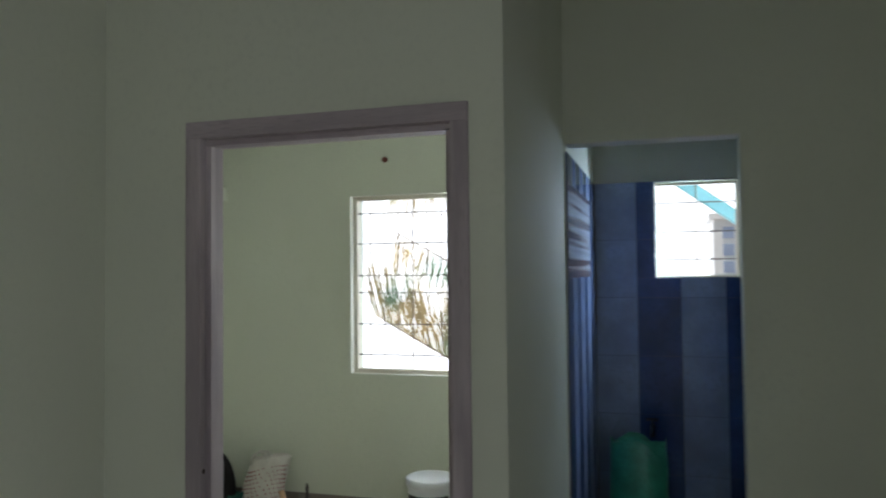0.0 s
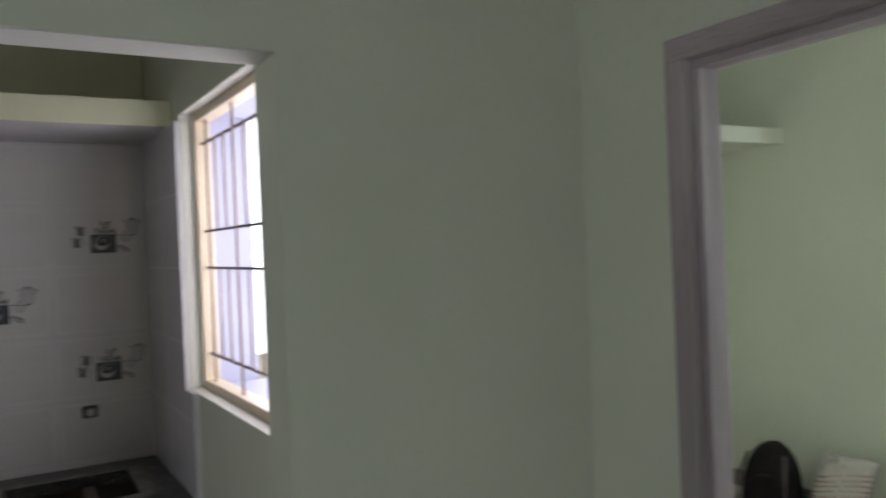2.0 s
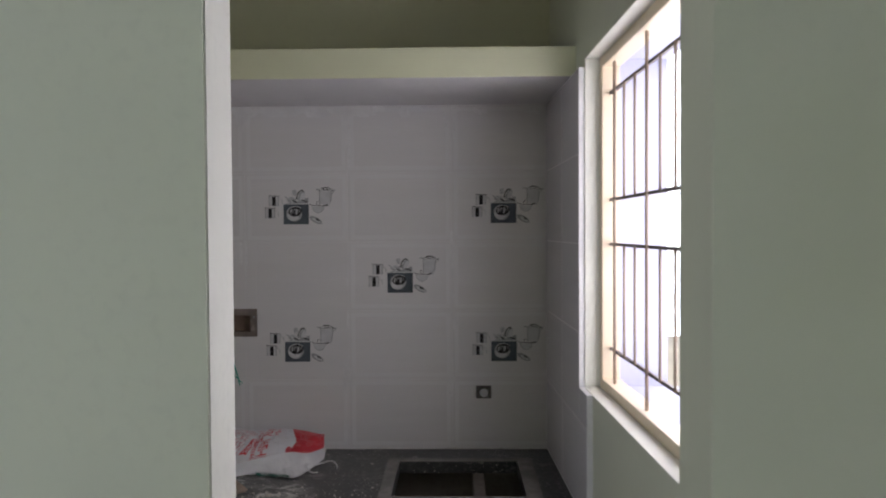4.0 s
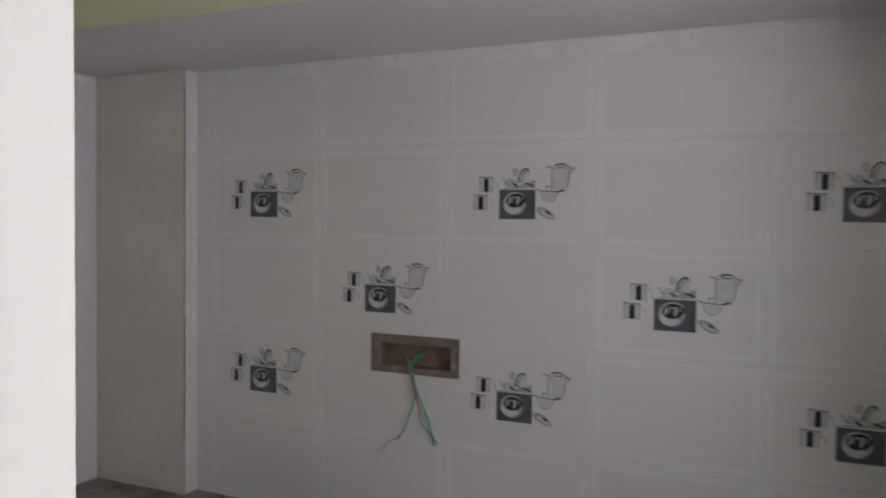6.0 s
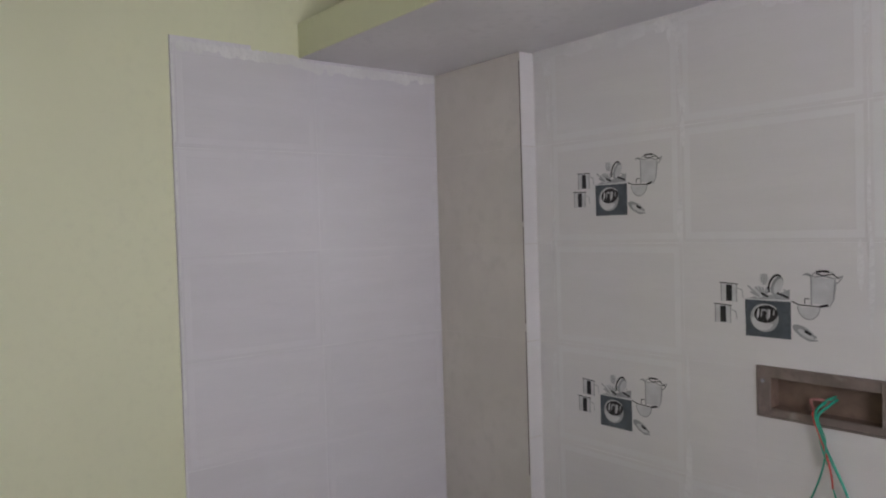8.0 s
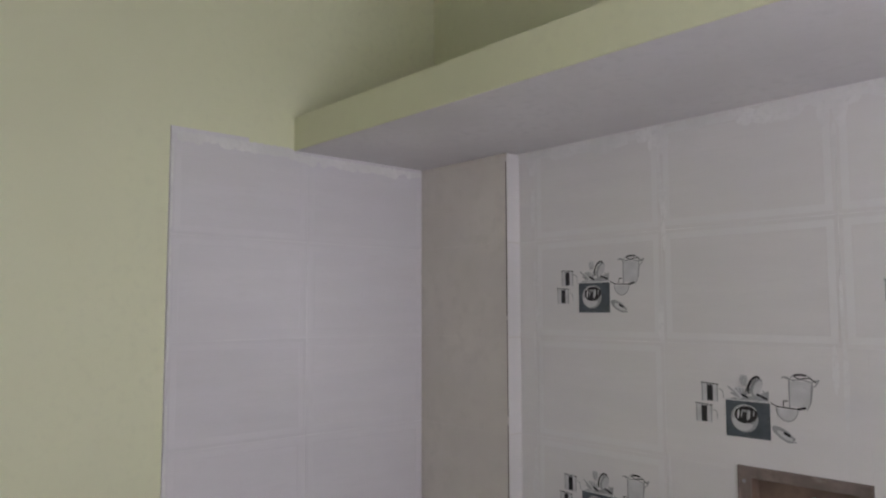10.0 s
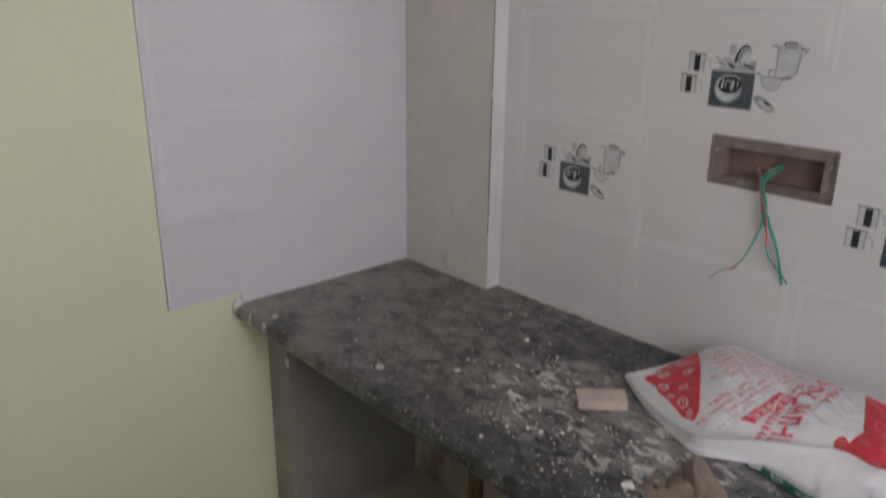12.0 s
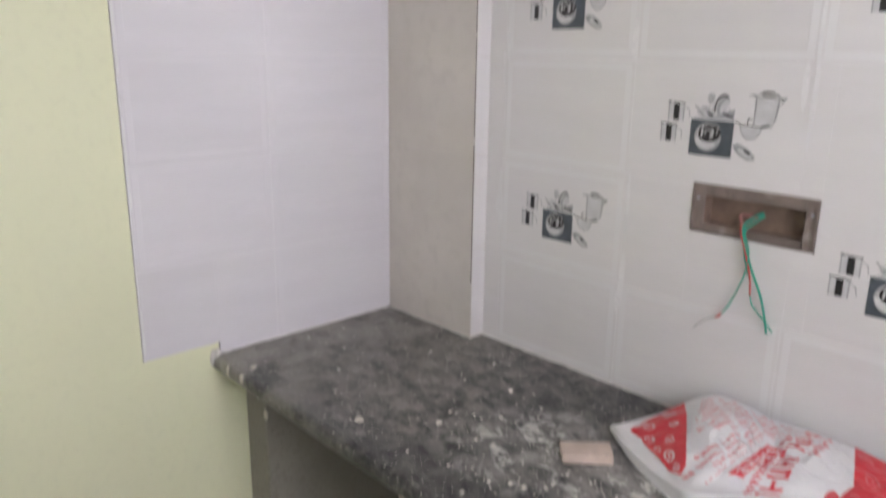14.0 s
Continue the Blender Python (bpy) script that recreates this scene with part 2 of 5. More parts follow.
setting("wall_under_counter", "unfinished stained plaster below the counter", "wall", boxes((KL, 1.05, -0.095, 0.2, 0.0, CZ - 0.0412), (KL, 1.05, 0.0005, 0.2, CZ - 0.0412, CZ - 0.021)), m_rough)
# darker than the wall beside it only to look shaded through the cut-out
setting("wall_under_sink", "cement wall below the sink cut-out, coloured dark for the shade there", "wall", boxes((1.05, 1.972, -0.06, 0.2, 0.0, CZ - 0.0412), (1.05, 1.972, 0.0005, 0.2, CZ - 0.0412, CZ - 0.021)), m_shade_cement)
w_right = setting("wall_kitchen_window", "pale green painted kitchen wall with a grilled window", "wall", boxes(
    (KR, KR + 0.23, YK - 0.02, WY0, 0, H), (KR, KR + 0.23, WY1, 0.009, 0, H), (KR, KR + 0.23, WY0, WY1, 0, WZ0), (KR, KR + 0.23, WY0, WY1, WZ1, H)), m_paint)
setting("wall_bedroom", "pale green wall round the bedroom doorway", "wall", boxes(
    (BX, BX2, CY, DY0 + 0.02, 0, H), (BX, BX2, DY1 - 0.02, 0.1, 0, H), (BX, BX2, DY0 + 0.02, DY1 - 0.02, DZ - 0.02, H)), m_paint)
setting("wall_bedroom_end", "pale green bedroom wall with a grilled window", "wall", boxes(
    (FX, FX + 0.23, CY + 0.12, BWY0, 0, H), (FX, FX + 0.23, BWY1, 0.3, 0, H), (FX, FX + 0.23, BWY0, BWY1, 0, BWZ0), (FX, FX + 0.23, BWY0, BWY1, BWZ1, H)), m_paint)
setting("wall_bedroom_side", "pale green bedroom side wall", "wall", boxes((BX, FX, 0.1, 0.3, 0, H)), m_paint)
setting("wall_passage", "pale green wall between bedroom and passage", "wall", boxes((BX2, BTX, CY, CY + 0.12, 0, H)), m_paint)
setting("wall_bathroom_front", "pale green wall with the open bathroom doorway", "wall", boxes(
    (TX, TX2, HY, -3.70, 0, H), (TX, TX2, -3.70, CY, 2.15, H)), m_paint)
# added pale strip that stands for window light on the lintel's underside
setting("bathroom_door_lining", "thin off-white strip painting the light on the bathroom lintel's underside", "trim", boxes((TX + 0.003, TX2 - 0.003, -3.698, CY - 0.008, 2.146, 2.1498)), m_white)
w_bath = setting("wall_bathroom_end", "blue tiled bathroom wall below a green painted strip", "wall", boxes(
    (BTX, BTX + 0.2, -4.6, PY0, 0, H), (BTX, BTX + 0.2, PY1, CY + 0.12, 0, H), (BTX, BTX + 0.2, PY0, PY1, 0, PZ0), (BTX, BTX + 0.2, PY0, PY1, PZ1, H)), m_paint)
w_bath_side = setting("wall_bathroom_side", "blue striped tiled bathroom side wall", "wall", boxes((TX + 0.004, BTX, CY - 0.006, CY - 0.0005, 0, 2.149), (TX2 + 0.001, BTX, CY - 0.006, CY - 0.0005, 2.149, H)), m_paint)
setting("wall_bathroom_far", "plain bathroom wall", "wall", boxes((TX2, BTX, -4.6, -4.45, 0, H)), m_paint)
setting("wall_hall_rear", "plain pale green hall wall with the entrance", "wall", boxes(
    (HX, -1.8, HY - 0.2, HY, 0, H), (-0.8, TX, HY - 0.2, HY, 0, H), (-1.8, -0.8, HY - 0.2, HY, 2.1, H)), m_paint)
setting("wall_hall_side", "plain pale green hall wall", "wall", boxes((HX - 0.2, HX, HY - 0.2, YK, 0, H)), m_paint)

# corner column of the kitchen, loft slab and reveal faces
w_col = setting("wall_corner_column", "tiled concrete column in the kitchen corner", "column", boxes((KL, -0.1957, -0.0472, 0.009, CZ - 0.02, 2.044)), m_joint_beige)
loft = setting("loft_slab", "concrete loft shelf with a pale green painted edge", "shelf", boxes((KL, KE, -0.475, 0.009, 2.046, 2.132), bevel=0.004), m_loft_under)
part("edge", boxes((KL + 0.001, KE - 0.001, -0.480, -0.4755, 2.046, 2.134), bevel=0.0015), m_paint_k, loft, "pale green painted front edge")
bl = setting("bedroom_loft_slab", "pale loft shelf along the bedroom wall", "shelf", boxes((BX2, FX, -0.42, 0.1, 2.10, 2.19), bevel=0.004), m_paint)

# white-painted linings of the opening
lin = setting("opening_lining", "off-white plastered lining of the kitchen opening", "trim", boxes(
    (OX0 + 0.0, OX0 + 0.003, YH + 0.004, YK - 0.004, 0, OZ - 0.003)), m_white)
part("lintel_lining", boxes((OX0, OX1, YH + 0.004, YK - 0.004, OZ - 0.003, OZ)), m_white, lin)

# plinth and skirtings
plinth = setting("plinth", "raised cement plinth under the counter", "plinth", boxes((KL, KE, -0.570, 0.0, 0.0, 0.098)), m_screed)
part("plinth_facing", boxes((KL, KE, -0.580, -0.571, 0.0, 0.100), bevel=0.0015), m_skirt, plinth, "brown grey facing tiles")
bb = setting("baseboard", "brown grey tile skirting along the kitchen wall", "baseboard", boxes((KL, KL + 0.024, YK, -0.851, 0, 0.084), (KL, KL + 0.024, -0.849, -0.581, 0, 0.084), bevel=0.0015), m_skirt)
setting("baseboard_bedroom", "brown grey tile skirting in the bedroom", "baseboard", boxes((FX - 0.012, FX, CY + 0.12, 0.1, 0, 0.1), bevel=0.0015), m_skirt)


# ---------------------------------------------------------------- windows
def bar_window(name, label, axis_x, depth, y0, y1, z0, z1, rows, longs, shorts, m_fr, fr=0.045, m_bar=m_upright):
    """Frame set in the wall with a welded grille of square cross bars and round uprights."""
    w = setting(name, label, "window", boxes(
        (axis_x, axis_x + depth, y0, y0 + fr, z0, z1), (axis_x, axis_x + depth, y1 - fr, y1, z0, z1),
        (axis_x, axis_x + depth, y0 + fr, y1 - fr, z0, z0 + fr), (axis_x, axis_x + depth, y0 + fr, y1 - fr, z1 - fr, z1), bevel=0.003), m_fr)
    gx = axis_x + depth * 0.5
    for z in rows:
        part("cross_bar", boxes((gx - 0.004, gx + 0.004, y0 + fr, y1 - fr, z - 0.004, z + 0.004), bevel=0.001), m_grille, w)
    for y in longs:
        bm = bmesh.new()
        tube(bm, [(gx - 0.006, y, z0 + fr), (gx - 0.006, y, z1 - fr)], 0.0045, 8)
        part("upright_bar", bm, m_bar, w)
    for y, za, zb in shorts:
        bm = bmesh.new()
        tube(bm, [(gx - 0.006, y, za), (gx - 0.006, y, zb)], 0.0036, 8)
        part("upright_bar", bm, m_bar, w)
    return w


krows = [1.265, 1.553, 1.675, 1.968]
ky = [-0.695 - 0.100 * k for k in range(7)]
wk = bar_window("window_kitchen", "cream painted window frame with a steel bar grille", KR + 0.042, 0.05, WY0, WY1, WZ0, WZ1, krows,
           [ky[0], ky[3], ky[6]], [(y, 1.265, 1.553) for i, y in enumerate(ky) if i % 3] + [(y, 1.675, 1.968) for i, y in enumerate(ky) if i % 3], m_cream, fr=0.03)
brows = [1.03, 1.235, 1.445, 1.56, 1.775, 1.98]
by = [-1.475 - 0.101 * k for k in range(11)]
bar_window("window_bedroom", "off-white window frame with a steel bar grille", FX + 0.05, 0.06, BWY0, BWY1, BWZ0, BWZ1, brows,
           [by[0], by[3], by[6], by[9]], [(y, 1.03, 1.445) for i, y in enumerate(by) if i % 3] + [(y, 1.56, 1.98) for i, y in enumerate(by) if i % 3], m_beige_frame, fr=0.03, m_bar=m_grille)
bar_window("window_bathroom", "small bathroom ventilator with thin bars", BTX + 0.09, 0.05, PY0, PY1, PZ0, PZ1, [1.64, 1.81, 1.99], [-3.57], [], m_beige_frame, fr=0.012)
# plastered reveals
for nm, x0, x1, y0, y1, z0, z1 in (("window_reveal_kitchen", KR, KR + 0.042, WY0, WY1, WZ0, WZ1), ("window_reveal_bedroom", FX, FX + 0.05, BWY0, BWY1, BWZ0, BWZ1)):
    rv = setting(nm, "white plastered window reveal", "trim", boxes(
        (x0 + 0.001, x1, y0, y0 + 0.003, z0, z1), (x0 + 0.001, x1, y1 - 0.003, y1, z0, z1),
        (x0 - 0.002, x1, y0 + 0.003, y1 - 0.003, z0, z0 + 0.003), (x0 + 0.001, x1, y0 + 0.003, y1 - 0.003, z1 - 0.003, z1)), m_sill)
    if nm.endswith("kitchen"):
        rv.matrix_world = SKEW

ro = setting("window_reveal_outer", "white rendered outer reveal of the kitchen window, toned down against the lamp", "trim", boxes(
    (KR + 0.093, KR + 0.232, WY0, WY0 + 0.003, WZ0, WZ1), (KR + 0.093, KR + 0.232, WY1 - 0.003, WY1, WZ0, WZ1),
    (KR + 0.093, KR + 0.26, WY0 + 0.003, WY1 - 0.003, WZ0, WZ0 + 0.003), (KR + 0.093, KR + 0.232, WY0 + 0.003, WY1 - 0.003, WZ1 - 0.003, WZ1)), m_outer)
for ob in (ro, wk, w_right):
    ob.matrix_world = SKEW

# ---------------------------------------------------------------- bedroom door frame
fr = setting("door_frame_bedroom", "lilac grey primed wooden door frame without a door", "door frame", boxes((BX - 0.012, BX + 0.09, DY1 - 0.055, DY1, 0, DZ - 0.055), bevel=0.003), m_frame)
part("jamb", boxes((BX - 0.012, BX + 0.09, DY0, DY0 + 0.055, 0, DZ - 0.055), bevel=0.003), m_frame, fr)
part("head", boxes((BX - 0.012, BX + 0.09, DY0, DY1, DZ - 0.055, DZ), bevel=0.003), m_frame_h, fr)
part("stop_rebate", boxes((BX + 0.02, BX + 0.088, DY1 - 0.075, DY1 - 0.0555, 0, DZ - 0.0765), bevel=0.002), m_frame, fr)
part("stop_rebate", boxes((BX + 0.02, BX + 0.088, DY0 + 0.0555, DY0 + 0.075, 0, DZ - 0.0765), bevel=0.002), m_frame, fr)
part("stop_rebate", boxes((BX + 0.02, BX + 0.088, DY0 + 0.0555, DY1 - 0.0555, DZ - 0.076, DZ - 0.0555), bevel=0.002), m_frame_h, fr)
m_hole = material("dark_bore", (0.05, 0.03, 0.025), 0.9, bump=0)
for z in (0.42, 0.94):
    bm = bmesh.new()
    tube(bm, [(BX + 0.006, DY1 - 0.0562, z), (BX + 0.006, DY1 - 0.0551, z)], 0.008, 10)
    part("screw_hole", bm, m_hole, fr)

# ---------------------------------------------------------------- outside
m_sky = emitter("bright_hazy_sky", (0.90, 0.93, 1.0), SKY)
m_ground = material("dusty_ground", (0.30, 0.26, 0.20), 0.95, vary=0.15, scale=0.6, grain=8, bump=0.2)
m_render = material("white_rendered_wall", (0.75, 0.75, 0.74), 0.8, vary=0.06, scale=1.0, grain=20, bump=0.1)
m_bluewall = material("pale_blue_rendered_wall", (0.40, 0.43, 0.55), 0.8, vary=0.06, scale=1.0, grain=20, bump=0.1)
m_cyan = material("cyan_painted_beam", (0.30, 0.68, 0.80), 0.5, vary=0.08, scale=3, grain=30, bump=0.03)
m_pane = material("dark_far_window", (0.30, 0.36, 0.50), 0.2, vary=0.1, scale=3, grain=20, bump=0)
m_frond = material("dry_palm_leaf", (0.68, 0.56, 0.34), 0.6, vary=0.3, scale=6, grain=30, bump=0.0, stain=(0.30, 0.42, 0.30), stain_scale=2.6, stain_at=0.50)
fnt = m_frond.node_tree
fpr, fout = fnt.nodes["Principled BSDF"], fnt.nodes["Material Output"]
ftr, fmx = fnt.nodes.new("ShaderNodeBsdfTranslucent"), fnt.nodes.new("ShaderNodeMixShader")
fnt.links.new(fpr.inputs["Base Color"].links[0].from_socket, ftr.inputs[0])
fmx.inputs[0].default_value = 0.42
fnt.links.new(fpr.outputs[0], fmx.inputs[1])
fnt.links.new(ftr.outputs[0], fmx.inputs[2])
fnt.links.new(fmx.outputs[0], fout.inputs[0])
m_rib = material("dry_palm_rib", (0.34, 0.24, 0.17), 0.7, vary=0.2, scale=8, grain=50, bump=0.1)

setting("ground", "dusty ground outside the house", "ground", boxes((-60, 80, -60, 80, -0.6, -0.5)), m_ground)
setting("backdrop_east", "white hazy sky beyond the bedroom and bathroom windows", "backdrop", boxes((14.5, 14.7, -16, 9, -0.5, 11)), m_sky)
setting("backdrop_north", "white hazy sky beyond the kitchen window", "backdrop", boxes((-6, 14.4, 12, 12.2, -0.5, 14)), m_sky)

# neighbour's wall seen past the kitchen window
nb = thing("neighbour_house", "pale blue rendered corner of a neighbouring house", "house")
part("wall", boxes((2.53, 2.85, 3.0, 3.4, -0.5, 3.6), bevel=0.01), m_bluewall, nb)
part("parapet", boxes((2.49, 2.89, 2.96, 3.44, 3.6, 3.75), bevel=0.01), m_render, nb)

# far block and blue beam past the bathroom window
fb = thing("apartment_block", "distant white block with rows of dark windows", "house")
part("wall", boxes((13.0, 14.3, -5.1, -4.10, -0.5, 2.38)), m_render, fb)
part("roof", boxes((12.9, 14.35, -5.2, -4.03, 2.38, 2.48)), m_render, fb)
for r in range(5):
    for c in range(3):
        part("window", boxes((12.95, 12.999, -4.40 - c * 0.28, -4.24 - c * 0.28, 1.0 + r * 0.27, 1.18 + r * 0.27)), m_pane, fb)
cb = thing("roof_beam", "cyan painted sloping steel roof beam outside", "beam")
bm = bmesh.new()
box(bm, -0.06, 0.06, -1.6, 1.6, -0.05, 0.05)
bmesh.ops.bevel(bm, geom=bm.edges[:], offset=0.008, segments=1, affect="EDGES")
bmesh.ops.transform(bm, matrix=pose(7.0, -3.73, 2.15, 36, 0, 0), verts=bm.verts[:])
part("beam", bm, m_cyan, cb)
part("post", boxes((6.95, 7.05, -4.75, -4.65, -0.5, 1.5), bevel=0.008), m_cyan, cb)


def frond(name, base, tip, sag, leaf, n, label, droop=0.9):
    """A palm frond: a bowed rib with hanging leaflets on both sides."""
    base, tip = Vector(base), Vector(tip)
    f = palm
    pts = [base.lerp(tip, k / 16) + Vector((0, 0, sag * math.sin(math.pi * k / 16))) for k in range(17)]
    bm = bmesh.new()
    tube(bm, pts, [0.02 - 0.016 * k / 16 for k in range(17)], 6)
    part("rib", bm, m_rib, f)
    bm = bmesh.new()
    rnd = random.Random(len(name) + n)
    for i in range(n):
        k = 0.4 + 15.4 * i / n
        p = pts[int(k)].lerp(pts[int(k) + 1], k - int(k))
        d = (pts[int(k) + 1] - pts[int(k)]).normalized()
        for side in (-1, 1):
            out = Vector((side * rnd.uniform(0.05, 0.3), rnd.gauss(0, 0.13), 0)) + d * rnd.uniform(0.2, 0.6) + Vector((0, 0, -droop * rnd.uniform(0.8, 1.2)))
            out.normalize()
            ln = leaf * rnd.uniform(0.55, 1.1)
            wd = Vector((0, 1, 0)).cross(out).cross(out).normalized() * rnd.uniform(0.0025, 0.0055)
            bend = Vector((0, rnd.gauss(0, 0.02), -0.03 - 0.08 * rnd.random()))
            q = [p, p + out * ln * 0.4, p + out * ln * 0.75 + bend * 0.35, p + out * ln + bend]
            rows = [(bm.verts.new(a - wd * s), bm.verts.new(a + wd * s)) for a, s in zip(q, (0.7, 1.2, 0.9, 0.15))]
            for a, b in zip(rows, rows[1:]):
                bm.faces.new((a[0], a[1], b[1], b[0]))
    tagged(part("leaf_crown", bm, m_frond, f), kind="stuff")
    return f


palm = thing("palm_tree", "palm tree with dry yellowish fronds hanging outside the window", "palm tree")
bm = bmesh.new()
tube(bm, [(6.9 + 0.03 * math.sin(k), -2.85, -0.52 + 0.22 * k) for k in range(16)], [0.17 - 0.004 * k + 0.008 * (k % 2) for k in range(16)], 14)
part("trunk", bm, m_rib, palm)
frond("frond", (6.85, -2.80, 0.25), (6.3, -1.04, 1.25), -0.04, 0.66, 190, "dry yellow frond", -1.6)
frond("frond", (6.85, -2.80, 0.85), (6.6, -1.12, 1.95), 0.05, 0.40, 90, "greenish dry frond", 1.4)
frond("frond", (6.9, -2.80, 2.66), (6.8, -1.05, 2.45), 0.06, 0.42, 110, "dry frond", 1.6)
setting("exterior_render", "white rendered outside face of the bedroom wall", "wall", boxes((BX - 0.006, BX - 0.001, YK, 0.3, -0.3, H)), m_render)

# ---------------------------------------------------------------- kitchen counter
def granite(name):
    """Black stone under plaster dust: dark stone, smeared grey dust, pale splashes."""
    m = bpy.data.materials.new(name)
    m.use_nodes = True
    nt = m.node_tree
    b = nt.nodes["Principled BSDF"]
    geo = nt.nodes.new("ShaderNodeNewGeometry")

    def noise_at(s, d, off=(0, 0, 0), distort=0.0, sq=(1, 1, 1), rough=0.5, turn=0):
        mp = nt.nodes.new("ShaderNodeMapping")
        mp.inputs["Rotation"].default_value = (0, 0, radians(turn))
        mp.inputs["Location"].default_value, mp.inputs["Scale"].default_value = off, sq
        nt.links.new(geo.outputs["Position"], mp.inputs["Vector"])
        n = nt.nodes.new("ShaderNodeTexNoise")
        n.inputs["Scale"].default_value, n.inputs["Detail"].default_value, n.inputs["Distortion"].default_value = s, d, distort
        n.inputs["Roughness"].default_value = rough
        nt.links.new(mp.outputs[0], n.inputs["Vector"])
        return n.outputs["Fac"]

    def ramp(fac, lo, hi, to=1.0):
        r = nt.nodes.new("ShaderNodeMapRange")
        r.inputs["From Min"].default_value, r.inputs["From Max"].default_value, r.inputs["To Max"].default_value = lo, hi, to
        nt.links.new(fac, r.inputs["Value"])
        return r.outputs[0]

    def mix(fac, a, c):
        x = nt.nodes.new("ShaderNodeMix")
        x.data_type = "RGBA"
        for s, v in ((x.inputs[0], fac), (x.inputs[6], a), (x.inputs[7], c)):
            if isinstance(v, tuple):
                s.default_value = (*v, 1)
            else:
                nt.links.new(v, s)
        return x.outputs[2]

    def times(a, c):
        x = nt.nodes.new("ShaderNodeMath")
        x.operation = "MULTIPLY"
        nt.links.new(a, x.inputs[0])
        nt.links.new(c, x.inputs[1])
        return x.outputs[0]

    stone = mix(ramp(noise_at(220, 2), 0.55, 0.7), (0.012, 0.013, 0.015), (0.050, 0.053, 0.058))
    # settled dust, wiped off along the front edge
    sep = nt.nodes.new("ShaderNodeSeparateXYZ")
    nt.links.new(geo.outputs["Position"], sep.inputs[0])
    inner = ramp(sep.outputs["Y"], -0.625, -0.50)
    film = times(times(ramp(noise_at(24, 12, (3, 1, 0), 0.5, (1, 1.1, 1), 0.66), 0.40, 0.60, 1.0), ramp(inner, -0.55, 0.9)), ramp(sep.outputs["X"], 1.35, -0.35))
    broad = ramp(noise_at(5.5, 6, (6, 2, 0), 0.6), 0.36, 0.60)
    thick = nt.nodes.new("ShaderNodeMapRange")
    thick.inputs["To Min"].default_value, thick.inputs["To Max"].default_value = 0.38, 1.0
    nt.links.new(broad, thick.inputs["Value"])
    film = times(film, thick.outputs[0])
    col = mix(film, stone, (0.30, 0.285, 0.265))
    # wiped streaks, crossing
    for ang, shift in ((32, 3), (-48, 11), (78, 19)):
        streak = times(ramp(noise_at(17, 9, (shift, 2, 0), 1.6, (0.55, 1.7, 1), 0.66, ang), 0.575, 0.63, 0.42), ramp(noise_at(7, 4, (shift, 8, 0)), 0.46, 0.60))
        col = mix(streak, col, (0.40, 0.385, 0.36))

    def spot(x, y, r):
        d = nt.nodes.new("ShaderNodeVectorMath")
        d.operation = "DISTANCE"
        nt.links.new(geo.outputs["Position"], d.inputs[0])
        d.inputs[1].default_value = (x, y, CZ)
        return ramp(d.outputs["Value"], r, r * 0.25)

    def most(a, c):
        x = nt.nodes.new("ShaderNodeMath")
        x.operation = "MAXIMUM"
        nt.links.new(a, x.inputs[0])
        nt.links.new(c, x.inputs[1])
        return x.outputs[0]

    # thicker dust at the wall end
    endward = times(ramp(sep.outputs["X"], 0.05, -0.45, 0.85), ramp(noise_at(9, 8, (5, 5, 0), 0.4, (1, 1, 1), 0.6), 0.38, 0.58))
    col = mix(endward, col, (0.31, 0.295, 0.27))
    # smeared plaster round the offcut and the rag
    where = most(most(spot(0.30, -0.37, 0.20), spot(0.55, -0.37, 0.21)), most(spot(0.82, -0.47, 0.14), spot(0.66, -0.42, 0.17)))
    fine = times(ramp(noise_at(60, 10, (1, 7, 0), 0.0, (1, 1.6, 1), 0.7), 0.50, 0.68), ramp(noise_at(5, 4, (2, 5, 0)), 0.42, 0.66, 0.7))
    col = mix(fine, col, (0.34, 0.33, 0.31))
    haze = times(where, ramp(noise_at(12, 10, (4, 2, 0), 0.3, (0.9, 1.4, 1), 0.66), 0.44, 0.62, 0.8))
    col = mix(haze, col, (0.36, 0.35, 0.325))
    patch = times(where, ramp(noise_at(17, 14, (2, 9, 0), 0.5, (1, 1.6, 1), 0.74), 0.535, 0.57))
    col = mix(patch, col, (0.64, 0.625, 0.59))
    speck = ramp(noise_at(120, 2, (8, 3, 0)), 0.67, 0.71)
    col = mix(speck, col, (0.62, 0.60, 0.56))
    nt.links.new(col, b.inputs["Base Color"])
    rr = nt.nodes.new("ShaderNodeMapRange")
    rr.inputs["To Min"].default_value, rr.inputs["To Max"].default_value = 0.28, 0.85
    nt.links.new(film, rr.inputs["Value"])
    nt.links.new(rr.outputs[0], b.inputs["Roughness"])
    bp = nt.nodes.new("ShaderNodeBump")
    bp.inputs["Strength"].default_value, bp.inputs["Distance"].default_value = 0.15, 0.004
    nt.links.new(patch, bp.inputs["Height"])
    nt.links.new(bp.outputs[0], b.inputs["Normal"])
    return m


m_granite = granite("dusty_black_granite")
SX0, SX1, SY0, SY1 = 1.176, 1.580, -0.495, -0.150     # sink cut-out


def front_y(x):
    return -0.607 - 0.024 * (x - KL) / (KR - KL)


